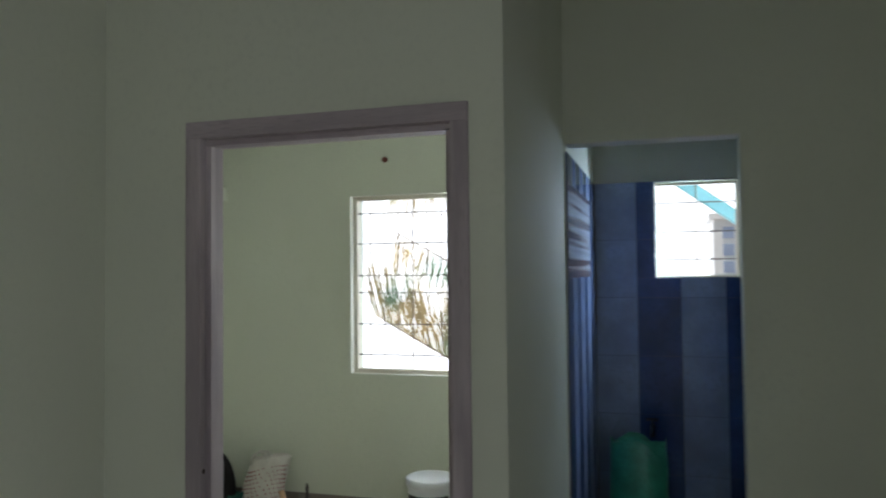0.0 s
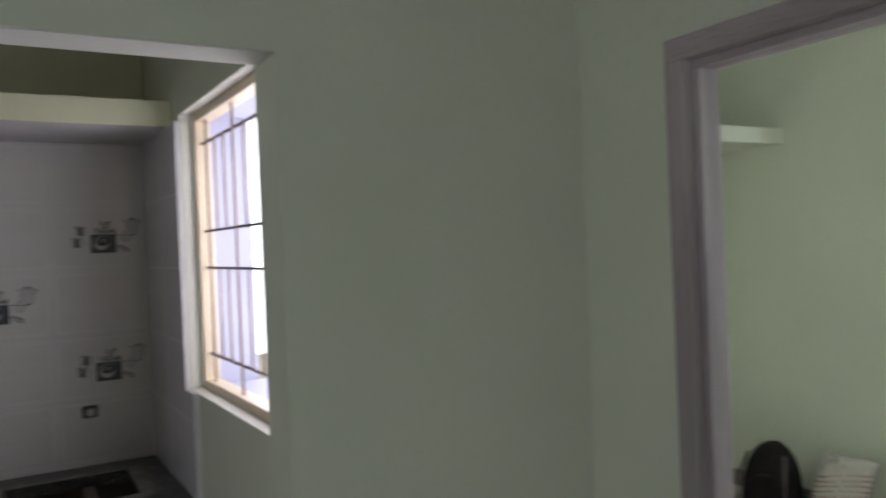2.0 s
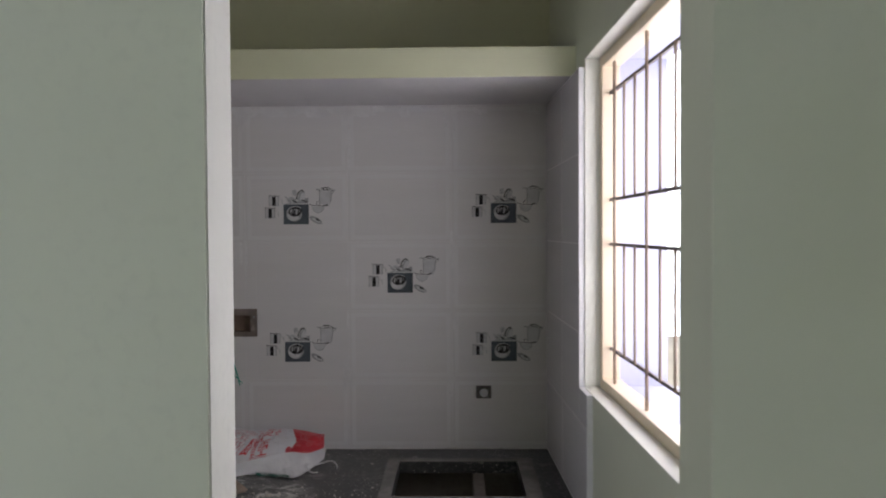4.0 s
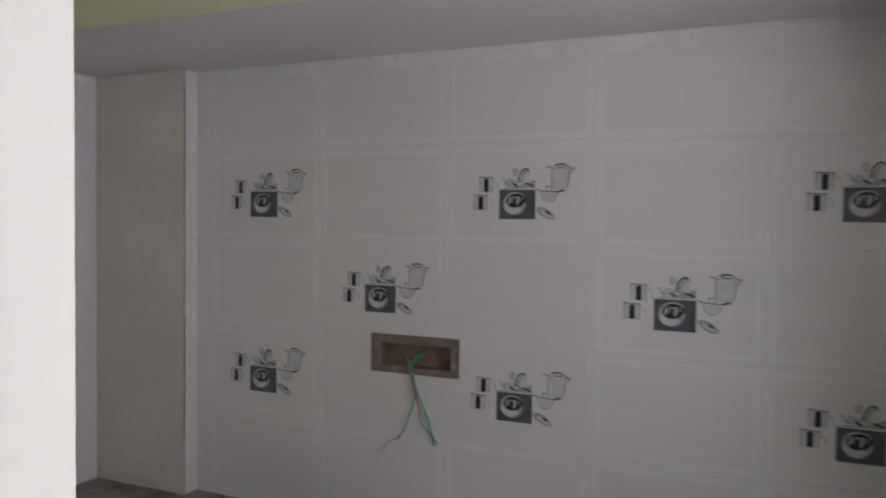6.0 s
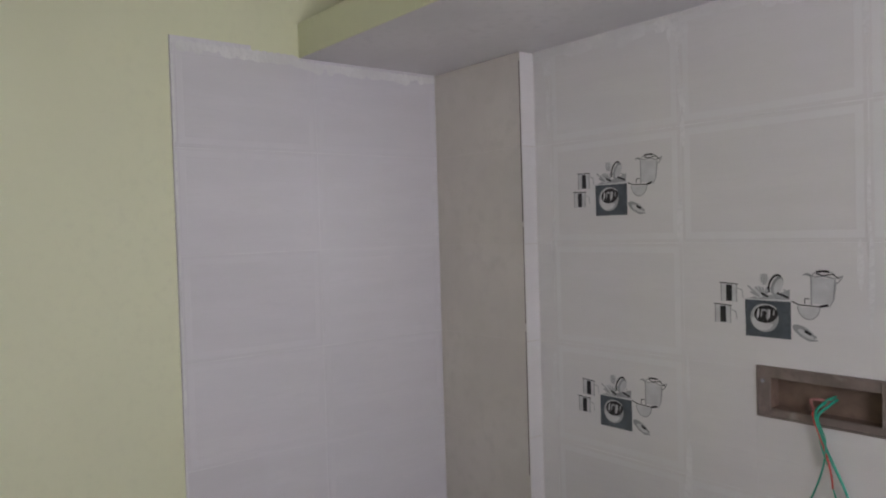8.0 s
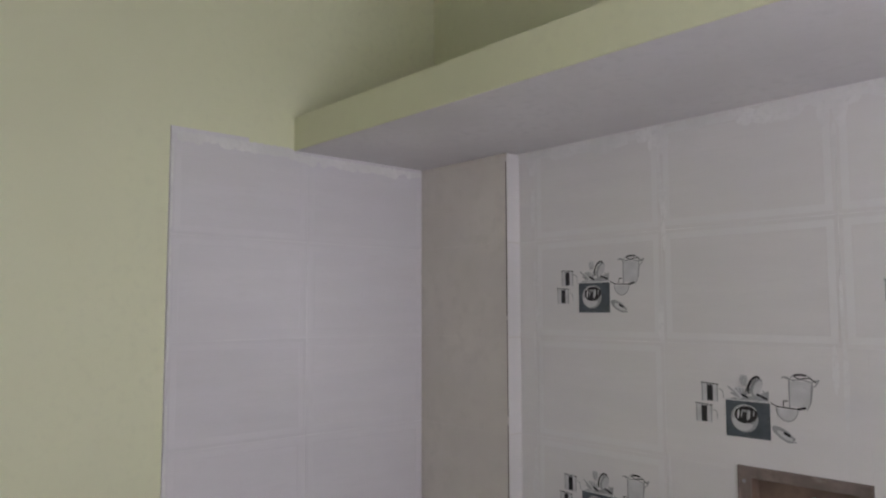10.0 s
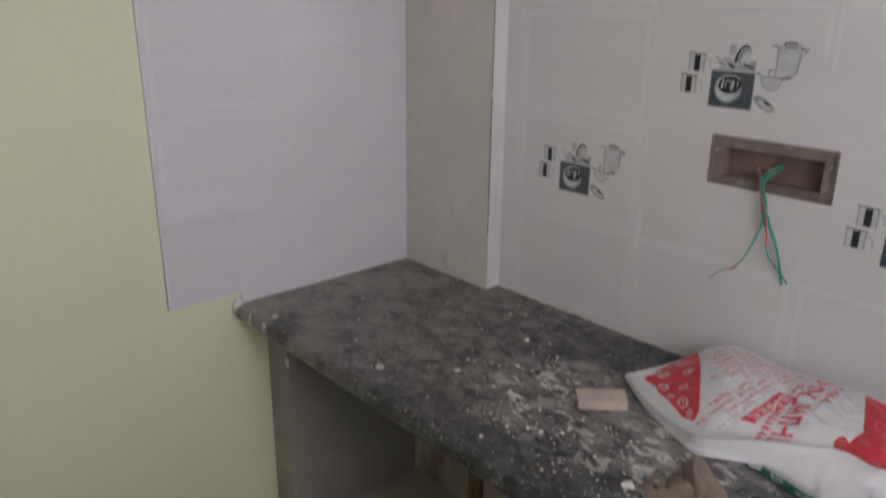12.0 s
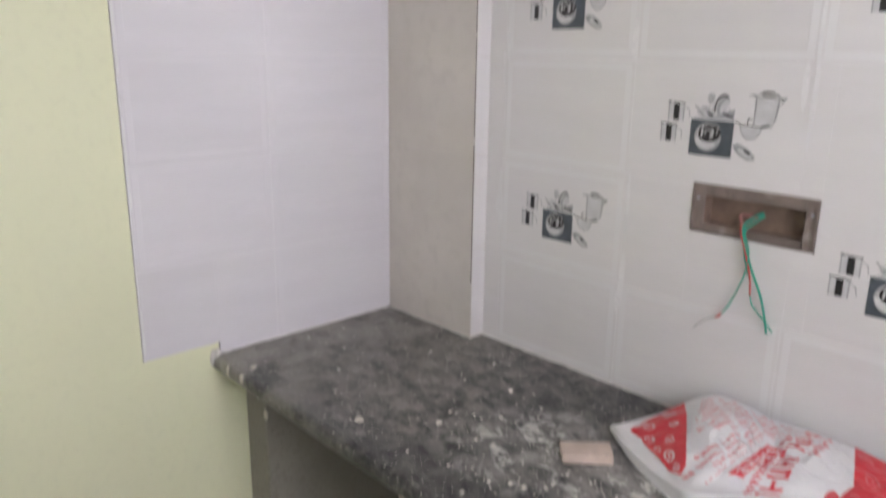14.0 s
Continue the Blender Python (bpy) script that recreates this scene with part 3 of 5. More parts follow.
def counter_slab():
    """Slab with a rounded front edge and a rectangular sink cut-out."""
    bm = bmesh.new()
    xs = [KL, 0.0, 0.6, SX0, SX1, KE]
    for x0, x1 in zip(xs, xs[1:]):
        hole = x0 == SX0
        spans = [(None, SY0), (SY1, 0.0)] if hole else [(None, 0.0)]
        for a, yb in spans:
            ya0, ya1 = (front_y(x0), front_y(x1)) if a is None else (a, a)
            prof = [(0.0, CZ), (0.012, CZ)] if a is not None else [(-0.020, CZ - 0.04), (-0.026, CZ - 0.03), (-0.026, CZ - 0.012), (-0.020, CZ - 0.003), (-0.010, CZ)]
            sec = [[], []]
            for s, (x, ya) in enumerate(((x0, ya0), (x1, ya1))):
                pts = [(x, yb, CZ - 0.04)] + ([(x, ya + 0.002, CZ - 0.04)] if a is not None else []) + [(x, ya + dy, z) for dy, z in prof] + [(x, yb, CZ)]
                sec[s] = [bm.verts.new(p) for p in pts]
            n = len(sec[0])
            for k in range(n):
                bm.faces.new((sec[0][k], sec[0][(k + 1) % n], sec[1][(k + 1) % n], sec[1][k]))
            bm.faces.new(sec[0][::-1])
            bm.faces.new(sec[1])
    bmesh.ops.remove_doubles(bm, verts=bm.verts[:], dist=0.0004)
    return bm


counter = thing("counter_slab", "black granite counter slab covered in plaster dust, rounded front edge", "counter", counter_slab(), m_granite)
m_rim = material("dusty_cut_stone_edge", (0.22, 0.21, 0.195), 0.8, vary=0.25, scale=14, grain=60, bump=0.15, stain=(0.17, 0.165, 0.155), stain_scale=9)
part("sink_rim", boxes((SX0 - 0.04, SX1 + 0.05, SY0 - 0.045, SY0, CZ, CZ + 0.004), (SX0 - 0.04, SX1 + 0.05, SY1, SY1 + 0.03, CZ, CZ + 0.004),
                       (SX0 - 0.04, SX0, SY0, SY1, CZ, CZ + 0.004), (SX1, SX1 + 0.05, SY0, SY1, CZ, CZ + 0.004), bevel=0.001), m_rim, counter, "pale dusty edge of the empty sink cut-out")
# pier c stands under the cut-out and gets the shade-dark cement as well
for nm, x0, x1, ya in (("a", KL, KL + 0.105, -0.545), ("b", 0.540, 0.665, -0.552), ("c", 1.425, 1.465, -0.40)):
    thing("counter_pier", "grey cement plastered pier holding up the counter", "pier", boxes((x0 + 0.001, x1, ya, -0.002, 0.0985, CZ - 0.0405), bevel=0.006), m_shade_cement if nm == "c" else m_cement, group="piers under the counter")

# ---------------------------------------------------------------- prints on the decorated tiles
m_ink = material("dark_slate_print", (0.085, 0.10, 0.115), 0.2, vary=0.2, scale=20, grain=120, bump=0)
m_black = material("black_print", (0.03, 0.028, 0.03), 0.2, vary=0.2, scale=20, grain=120, bump=0)
m_grey = material("grey_print", (0.36, 0.36, 0.37), 0.2, vary=0.15, scale=30, grain=120, bump=0)
m_pale = material("pale_grey_print", (0.59, 0.585, 0.60), 0.2, vary=0.1, scale=30, grain=120, bump=0)


def flat(bm, pts, mat, lift):
    f = bm.faces.new([bm.verts.new((x, -lift, z)) for x, z in pts])
    f.material_index = mat


def line(bm, pts, w, mat, lift):
    for (x0, z0), (x1, z1) in zip(pts, pts[1:]):
        d = Vector((x1 - x0, z1 - z0))
        n = Vector((-d.y, d.x)).normalized() * w / 2
        flat(bm, [(x0 + n.x, z0 + n.y), (x1 + n.x, z1 + n.y), (x1 - n.x, z1 - n.y), (x0 - n.x, z0 - n.y)], mat, lift)


def oval(cx, cz, rx, rz, a0=0, a1=360, n=18, turn=0):
    c, s = math.cos(radians(turn)), math.sin(radians(turn))
    out = []
    for k in range(n + 1):
        a = radians(a0 + (a1 - a0) * k / n)
        x, z = rx * math.cos(a), rz * math.sin(a)
        out.append((cx + x * c - z * s, cz + x * s + z * c))
    return out


def kitchen_print():
    """Printed kitchenware: a bowl on a dark square, two mugs, ladles and pots. Origin at the square's lower left corner."""
    bm = bmesh.new()
    flat(bm, [(0, 0), (0.092, 0), (0.092, 0.072), (0, 0.072)], 0, 0.0005)
    flat(bm, oval(0.039, 0.038, 0.029, 0.028)[:-1], 2, 0.0007)
    flat(bm, oval(0.036, 0.034, 0.023, 0.021, 170, 350)[:-1], 3, 0.0009)
    flat(bm, oval(0.042, 0.046, 0.025, 0.018, turn=8)[:-1], 1, 0.0011)
    line(bm, oval(0.042, 0.046, 0.025, 0.018, 20, 215, turn=8), 0.0018, 3, 0.0013)
    for x, z, w, h, m in ((0.027, 0.046, 0.004, 0.019, 3), (0.034, 0.047, 0.003, 0.015, 2), (0.047, 0.045, 0.006, 0.022, 2), (0.050, 0.046, 0.003, 0.018, 3), (0.059, 0.049, 0.003, 0.012, 2), (0.040, 0.053, 0.012, 0.004, 2)):
        flat(bm, oval(x, z, w * 0.55, h * 0.55, n=8, turn=-8)[:-1], m, 0.0013 + 0.0001 * m)
    line(bm, [(0.0, 0.0735), (0.092, 0.0735)], 0.002, 3, 0.0009)
    for x0, z0 in ((-0.052, 0.066), (-0.066, 0.022)):
        flat(bm, [(x0, z0), (x0 + 0.034, z0), (x0 + 0.034, z0 + 0.037), (x0, z0 + 0.037)], 3, 0.0005)
        flat(bm, [(x0 + 0.011, z0 + 0.001), (x0 + 0.024, z0 + 0.001), (x0 + 0.024, z0 + 0.034), (x0 + 0.011, z0 + 0.034)], 1, 0.0009)
        line(bm, [(x0, z0), (x0, z0 + 0.037)], 0.0025, 2, 0.0009)
        line(bm, [(x0 + 0.034, z0), (x0 + 0.034, z0 + 0.037)], 0.0025, 2, 0.0009)
        line(bm, [(x0 - 0.003, z0 + 0.038), (x0 + 0.037, z0 + 0.036)], 0.002, 1, 0.0012)
        line(bm, [(x0 + 0.036, z0 + 0.028), (x0 + 0.046, z0 + 0.024), (x0 + 0.048, z0 + 0.008)], 0.0018, 2, 0.0009)
    flat(bm, oval(0.066, 0.102, 0.011, 0.020, turn=-25)[:-1], 2, 0.0009)
    flat(bm, oval(0.069, 0.101, 0.008, 0.016, turn=-25)[:-1], 3, 0.0012)
    line(bm, oval(0.062, 0.104, 0.011, 0.020, 70, 250, 9, -25), 0.004, 1, 0.0015)
    flat(bm, oval(0.040, 0.115, 0.009, 0.010)[:-1], 3, 0.0009)
    flat(bm, oval(0.028, 0.088, 0.013, 0.012)[:-1], 3, 0.0006)
    for a in (0.022, 0.030, 0.038, 0.046, 0.054):
        line(bm, [(0.040, 0.080), (a, 0.098)], 0.0025, 2, 0.0015)
    flat(bm, [(0.004, 0.074), (0.090, 0.076), (0.091, 0.096), (0.060, 0.084), (0.030, 0.082)], 2, 0.0005)
    for dx in (-0.006, -0.002, 0.002, 0.006):
        line(bm, [(0.040 + dx * 0.6, 0.103), (0.040 + dx, 0.124)], 0.0014, 2, 0.0015)
    for a, b, w, m in (((0.006, 0.100), (0.026, 0.084), 0.003, 2), ((0.012, 0.088), (0.030, 0.080), 0.004, 2), ((0.066, 0.088), (0.088, 0.080), 0.004, 1), ((0.034, 0.086), (0.048, 0.080), 0.004, 1), ((0.078, 0.096), (0.090, 0.088), 0.0025, 2)):
        line(bm, [a, b], w, m, 0.0016)
    # tall pot, pan and boat on the other side
    flat(bm, [(0.131, 0.072), (0.164, 0.070), (0.173, 0.084), (0.176, 0.118), (0.132, 0.120)], 3, 0.0004)
    flat(bm, [(0.169, 0.076), (0.173, 0.084), (0.176, 0.118), (0.173, 0.118)], 2, 0.0006)
    flat(bm, oval(0.126, 0.064, 0.021, 0.022, 180, 360, 10), 3, 0.0004)
    line(bm, [(0.131, 0.068), (0.131, 0.122), (0.122, 0.126)], 0.003, 2, 0.0009)
    line(bm, [(0.116, 0.124), (0.124, 0.127), (0.138, 0.121), (0.156, 0.123), (0.172, 0.119), (0.188, 0.124), (0.180, 0.112), (0.172, 0.110)], 0.0026, 2, 0.0009)
    line(bm, [(0.140, 0.128), (0.152, 0.124), (0.170, 0.127), (0.182, 0.119)], 0.0020, 1, 0.0011)
    line(bm, oval(0.154, 0.125, 0.020, 0.007, 60, 130, 5), 0.004, 1, 0.0010)
    line(bm, oval(0.154, 0.125, 0.020, 0.007, 0, 180, 8), 0.0022, 2, 0.0009)
    line(bm, [(0.176, 0.113), (0.172, 0.082), (0.164, 0.066)], 0.0018, 2, 0.0009)
    line(bm, [(0.094, 0.074), (0.106, 0.068), (0.146, 0.066)], 0.0022, 1, 0.0012)
    line(bm, [(0.146, 0.066), (0.162, 0.070)], 0.0045, 1, 0.0012)
    line(bm, oval(0.126, 0.066, 0.021, 0.025, 180, 360, 10), 0.0022, 2, 0.0012)
    line(bm, [(0.119, 0.070), (0.119, 0.080), (0.128, 0.080)], 0.002, 1, 0.0012)
    flat(bm, oval(0.116, 0.016, 0.024, 0.010, turn=-28)[:-1], 2, 0.0006)
    flat(bm, oval(0.120, 0.013, 0.017, 0.005, turn=-28)[:-1], 3, 0.0010)
    line(bm, [(0.104, 0.028), (0.116, 0.023), (0.126, 0.015), (0.140, 0.008)], 0.004, 2, 0.0013)
    line(bm, [(0.118, 0.019), (0.130, 0.013)], 0.005, 1, 0.0015)
    line(bm, [(0.108, 0.010), (0.126, 0.001), (0.142, 0.003)], 0.0025, 2, 0.0013)
    return mesh("print", bm, [m_ink, m_black, m_grey, m_pale])


# ---------------------------------------------------------------- glazed wall tiles
def tile_mesh(w, h, mat, relief=True):
    """A glazed tile facing -y with soft edges and a faintly raised border; origin at the lower left of its back."""
    bm = bmesh.new()
    rings = [(0.0, 0.0), (0.0, -0.0076), (0.0008, -0.008)]
    if relief:
        rings += [(0.006, -0.008), (0.007, -0.0083), (0.021, -0.0083), (0.022, -0.008)]
    if not relief:
        rings[-1] = (0.0008, -0.0078)
    loops = [[bm.verts.new(p) for p in ((i, y, i), (w - i, y, i), (w - i, y, h - i), (i, y, h - i))] for i, y in rings]
    for a, b in zip(loops, loops[1:]):
        for k in range(4):
            f = bm.faces.new((a[k], a[(k + 1) % 4], b[(k + 1) % 4], b[k]))
            f.material_index = 1 if a is loops[4 if relief else 0] and relief else 0
    bm.faces.new(loops[-1])
    return mesh("tile", bm, [mat, m_lilac_rim if mat is m_tile_lilac else m_tile_rim])


made = {}


def lay(parent, x, z, w, h, mat, m=None, relief=True, name="tile"):
    key = (round(w, 3), round(h, 3), mat.name, relief)
    if key not in made:
        made[key] = tile_mesh(w, h, mat, relief)
    t = new(name, made[key])
    t.matrix_world = (m or Matrix()) @ pose(x, 0, z)
    t.parent = parent
    return t


J = 0.0022
xs = [-0.203, -0.141, 0.234, 0.609, 0.984, 1.359, KR + 0.001]
zs = [0.805, 1.055, 1.305, 1.555, 1.805, 2.044]
decor = {(1, 3), (3, 3), (5, 3), (2, 2), (4, 2), (1, 1), (3, 1), (5, 1)}
print_mesh = kitchen_print()
BOX = (0.395, 0.649, 1.212, 1.314)       # opening of the switch box
front = pose(0, 0.009, 0)
for i, (x0, x1) in enumerate(zip(xs, xs[1:])):
    for j, (z0, z1) in enumerate(zip(zs, zs[1:])):
        pieces = [(x0, x1, z0, z1)]
        if x0 < BOX[1] and x1 > BOX[0] and z0 < BOX[3] and z1 > BOX[2]:
            # cut round the box
            a0, a1 = max(x0, BOX[0]), min(x1, BOX[1])
            b0, b1 = max(z0, BOX[2]), min(z1, BOX[3])
            pieces = [p for p in ((x0, a0, z0, z1), (a1, x1, z0, z1), (a0, a1, z0, b0), (a0, a1, b1, z1)) if p[1] - p[0] > 0.004 and p[3] - p[2] > 0.004]
        for p in pieces:
            whole = len(pieces) == 1
            g = J if whole else 0.0006
            t = lay(w_back, p[0] + g / 2, p[2] + g / 2, p[1] - p[0] - g, p[3] - p[2] - g, m_tile, front, whole and x1 - x0 > 0.2)
        if (i, j) in decor:
            d = new("print", print_mesh)
            d.parent = t
            d.matrix_basis = pose(0.375 * (i - 1), 0.0004, [1.12, 1.37, 1.62][j - 1]) @ pose(0, -0.009, 0)
            d.matrix_basis = Matrix.Translation(d.matrix_basis.translation - t.matrix_basis.translation + Vector((0, 0.009, 0)))
            tagged(d, "grey kitchenware print")
setting("grout_back", "white grout bed between the wall tiles", "trim", boxes((-0.203, BOX[0], 0.0016, 0.0088, CZ, 2.046), (BOX[1], KR + 0.02, 0.0016, 0.0088, CZ, 2.046),
        (BOX[0], BOX[1], 0.0016, 0.0088, CZ, BOX[2]), (BOX[0], BOX[1], 0.0016, 0.0088, BOX[3], 2.046)), m_grout)
# column tiles and the pale edge strip
for z0, z1 in zip(zs, zs[1:]):
    lay(w_col, KL + 0.0085, z0 + J / 2, 0.3505, z1 - z0 - J, m_tile_beige, pose(0, -0.040, 0), False)
    lay(w_col, 0.0, z0 + J / 2, 0.0475, z1 - z0 - J, m_tile, pose(-0.203, -0.0475, 0, 0, 0, 90), False)
part("open_joint", boxes((-0.1990, -0.1968, -0.0492, -0.0482, 0.96, 1.33), (-0.1986, -0.1968, -0.0492, -0.0482, 1.352, 1.60), (-0.1992, -0.1968, -0.0492, -0.0482, 1.612, 2.02)), m_joint_dark, w_col, "dark open joint at the column's corner")
# side wall tiles
side = pose(KL, 0, 0, 0, 0, 90)
ys = [-0.806, -0.440, -0.0485]
for a, b in zip(ys, ys[1:]):
    for z0, z1 in zip(zs, zs[1:]):
        if z0 == zs[0] and a == ys[0]:
            lay(w_left, a + J / 2, 0.835, -0.612 - a - J, z1 - 0.835 - J / 2, m_tile_lilac, side, False)
            lay(w_left, -0.612, z0 + J / 2, b + 0.612 - J, z1 - z0 - J, m_tile_lilac, side, False)
        else:
            lay(w_left, a + J / 2, z0 + J / 2, b - a - J, z1 - z0 - J, m_tile_lilac, side)
part("tile_bed", boxes((KL, KL + 0.0072, -0.809, -0.612, 0.832, 2.06), (KL, KL + 0.0072, -0.612, -0.0475, CZ + 0.001, 2.045)), m_joint_lilac, w_left)
# window side tiles
opp = pose(KR - 0.008, 0, 0, 0, 0, -90)
for a, b in ((0.0, 0.325), (0.325, 0.700)):
    for z0, z1 in zip(zs, zs[1:]):
        spans = [(a, b, z0, z1)]
        if b > -WY1 and z1 > WZ0:
            spans = [(a, -WY1 - 0.002, z0, z1)] if z0 > WZ0 else [(a, -WY1 - 0.002, z0, z1), (-WY1 - 0.002, b, z0, WZ0 - 0.002)]
        for p in spans:
            lay(w_right, p[0] + J / 2, p[2] + J / 2, p[1] - p[0] - J, p[3] - p[2] - J, m_tile_lilac, opp, len(spans) == 1 and p[1] - p[0] > 0.3)
part("tile_bed", boxes((KR - 0.0152, KR, WY1 + 0.002, 0.0016, CZ, 2.046), (KR - 0.0152, KR, -0.703, WY1 + 0.002, CZ, WZ0)), m_grout, w_right)

# smears of white cement under the loft and at the joints
bm = bmesh.new()
rnd = random.Random(7)
for k in range(46):
    x = rnd.uniform(-0.18, 1.7)
    w, h = rnd.uniform(0.012, 0.07), rnd.uniform(0.01, 0.045)
    pts = [(x + w * math.cos(a) * rnd.uniform(0.6, 1.1), 2.043 - h * 0.5 + h * 0.5 * math.sin(a)) for a in [q * math.tau / 9 for q in range(9)]]
    flat(bm, pts, 0, 0.0)
for xj in xs[1:6]:
    for k in range(9):
        x, z, w, h = xj + rnd.gauss(0, 0.008), rnd.uniform(0.85, 2.0), rnd.uniform(0.004, 0.011), rnd.uniform(0.02, 0.09)
        if xj == 0.609 and z < 1.45:
            continue
        flat(bm, [(x + w * math.cos(a) * rnd.uniform(0.6, 1.1), z + h * math.sin(a)) for a in [q * math.tau / 9 for q in range(9)]], 0, 0.0)
for xj in xs[1:6]:
    for k in range(4):
        x, z, w, h = xj + rnd.gauss(0, 0.012), rnd.uniform(1.985, 2.03), rnd.uniform(0.008, 0.018), rnd.uniform(0.012, 0.05)
        flat(bm, [(x + w * math.cos(a) * rnd.uniform(0.6, 1.15), min(2.043, z + h * math.sin(a) * rnd.uniform(0.7, 1.1))) for a in [q * math.tau / 11 for q in range(11)]], 0, 0.0)
for k, f in enumerate(bm.faces):
    for v in f.verts:
        v.co.y = 0.0004 - 0.00002 * k
# band of white cement where the side tiles meet the loft
rnd = random.Random(3)
for k in range(40):
    y, h, w = -0.06 - 0.74 * k / 40, rnd.uniform(0.012, 0.034), rnd.uniform(0.012, 0.024)
    z = 2.036 + (0.012 if y < -0.49 else 0.0)
    bm.faces.new([bm.verts.new((KL + 0.0086 + 0.00004 * k, y + w * math.cos(q * math.tau / 8), z - h * 0.4 + h * 0.5 * math.sin(q * math.tau / 8))) for q in range(8)])
# flecks down the side tiles' free edge: white cement and painted glints of the glaze
for k in range(26):
    z, h, w = rnd.uniform(0.86, 2.0), rnd.uniform(0.01, 0.05), rnd.uniform(0.0015, 0.004)
    bm.faces.new([bm.verts.new((KL + 0.0086 + 0.00004 * k, -0.805 + w * math.cos(q * math.tau / 8), z + h * math.sin(q * math.tau / 8))) for q in range(8)])
smear = thing("cement_smears", "thin smears of white cement on the tiles, and white edge glints painted on", "cement smears", bm, m_grout, kind="stuff")

# ---------------------------------------------------------------- switch box with loose wires
m_box = material("dusty_brown_steel_box", (0.23, 0.185, 0.165), 0.6, metal=0.2, vary=0.18, scale=14, grain=70, bump=0.15, stain=(0.44, 0.41, 0.38), stain_scale=12, stain_at=0.60)
# inside of the box: brown, darkened in the colour for the recess's shadow
m_boxin = material("brown_box_inside_shaded", (0.19, 0.13, 0.10), 0.8, vary=0.2, scale=14, grain=60, bump=0.2)
m_gwire = material("green_wire", (0.02, 0.32, 0.22), 0.4, vary=0.05, bump=0)
m_rwire = material("red_wire", (0.50, 0.06, 0.05), 0.4, vary=0.05, bump=0)
m_tape = material("dull_red_tape", (0.30, 0.13, 0.12), 0.6, vary=0.2, scale=60, grain=160, bump=0)
m_swire = material("grey_wire", (0.30, 0.30, 0.29), 0.4, vary=0.05, bump=0)
x0, x1, z0, z1 = BOX
sb = thing("switch_box", "empty recessed steel switch box with loose wires hanging out", "switch box")
bm = bmesh.new()
for a, b, c, d in ((x0 + 0.001, x0 + 0.026, z0 + 0.001, z1 - 0.001), (x1 - 0.026, x1 - 0.001, z0 + 0.001, z1 - 0.001), (x0 + 0.026, x1 - 0.026, z0 + 0.001, z0 + 0.018), (x0 + 0.026, x1 - 0.026, z1 - 0.024, z1 - 0.001)):
    box(bm, a, b, 0.004, 0.008, c, d)
bmesh.ops.bevel(bm, geom=bm.edges[:], offset=0.001, segments=1, affect="EDGES")
part("flange", bm, m_box, sb)
part("lip", boxes((x0 + 0.001, x1 - 0.001, -0.002, 0.010, z1 - 0.004, z1 - 0.0008), (x0 + 0.001, x0 + 0.004, -0.002, 0.010, z0 + 0.001, z1 - 0.004),
                  (x1 - 0.004, x1 - 0.001, -0.002, 0.010, z0 + 0.001, z1 - 0.004), (x0 + 0.004, x1 - 0.004, -0.002, 0.010, z0 + 0.001, z0 + 0.004)), m_box, sb)
part("tray", boxes((x0 + 0.026, x1 - 0.026, 0.036, 0.039, z0 + 0.018, z1 - 0.024), (x0 + 0.023, x0 + 0.026, 0.009, 0.053, z0 + 0.018, z1 - 0.024), (x1 - 0.026, x1 - 0.023, 0.009, 0.053, z0 + 0.018, z1 - 0.024),
                   (x0 + 0.023, x1 - 0.023, 0.009, 0.053, z0 + 0.015, z0 + 0.018), (x0 + 0.023, x1 - 0.023, 0.009, 0.053, z1 - 0.024, z1 - 0.021)), m_boxin, sb)
for sx in (x0 + 0.012, x1 - 0.012):
    bm = bmesh.new()
    tube(bm, [(sx, 0.004, (z0 + z1) / 2 + 0.02), (sx, 0.002, (z0 + z1) / 2 + 0.02)], 0.004, 10)
    part("screw", bm, m_grey, sb)


def wire(pts, r, mat, label):
    bm = bmesh.new()
    fine = []
    P = [Vector((p[0] + 0.1 * max(0.0, 1.25 - p[2]), p[1], p[2])) for p in pts]
    for i in range(len(P) - 1):
        a, b, c, d = P[max(i - 1, 0)], P[i], P[i + 1], P[min(i + 2, len(P) - 1)]
        for k in range(5):
            t = k / 5
            fine.append(0.5 * ((2 * b) + (c - a) * t + (2 * a - 5 * b + 4 * c - d) * t * t + (3 * b - a - 3 * c + d) * t ** 3))
    fine.append(P[-1])
    tube(bm, fine, r, 6)
    return part("wire", bm, mat, sb, label)


wire([(0.534, 0.028, 1.266), (0.523, 0.012, 1.256), (0.514, -0.012, 1.240), (0.524, -0.016, 1.195), (0.536, -0.014, 1.155), (0.552, -0.012, 1.110), (0.560, -0.010, 1.070), (0.564, -0.008, 1.036)], 0.0026, m_gwire, "green wire")
wire([(0.536, 0.028, 1.268), (0.524, 0.008, 1.260), (0.517, -0.014, 1.240), (0.530, -0.019, 1.195), (0.522, -0.018, 1.150), (0.500, -0.015, 1.100), (0.482, -0.012, 1.068), (0.470, -0.012, 1.052)], 0.0017, m_gwire, "green wire")
wire([(0.538, 0.028, 1.262), (0.528, 0.010, 1.250), (0.517, -0.010, 1.232), (0.519, -0.014, 1.190), (0.530, -0.018, 1.150)], 0.0026, m_gwire, "green wire")
wire([(0.536, 0.028, 1.260), (0.518, 0.010, 1.250), (0.510, -0.013, 1.238), (0.526, -0.018, 1.180), (0.533, -0.018, 1.140), (0.533, -0.017, 1.108)], 0.0020, m_rwire, "red wire")
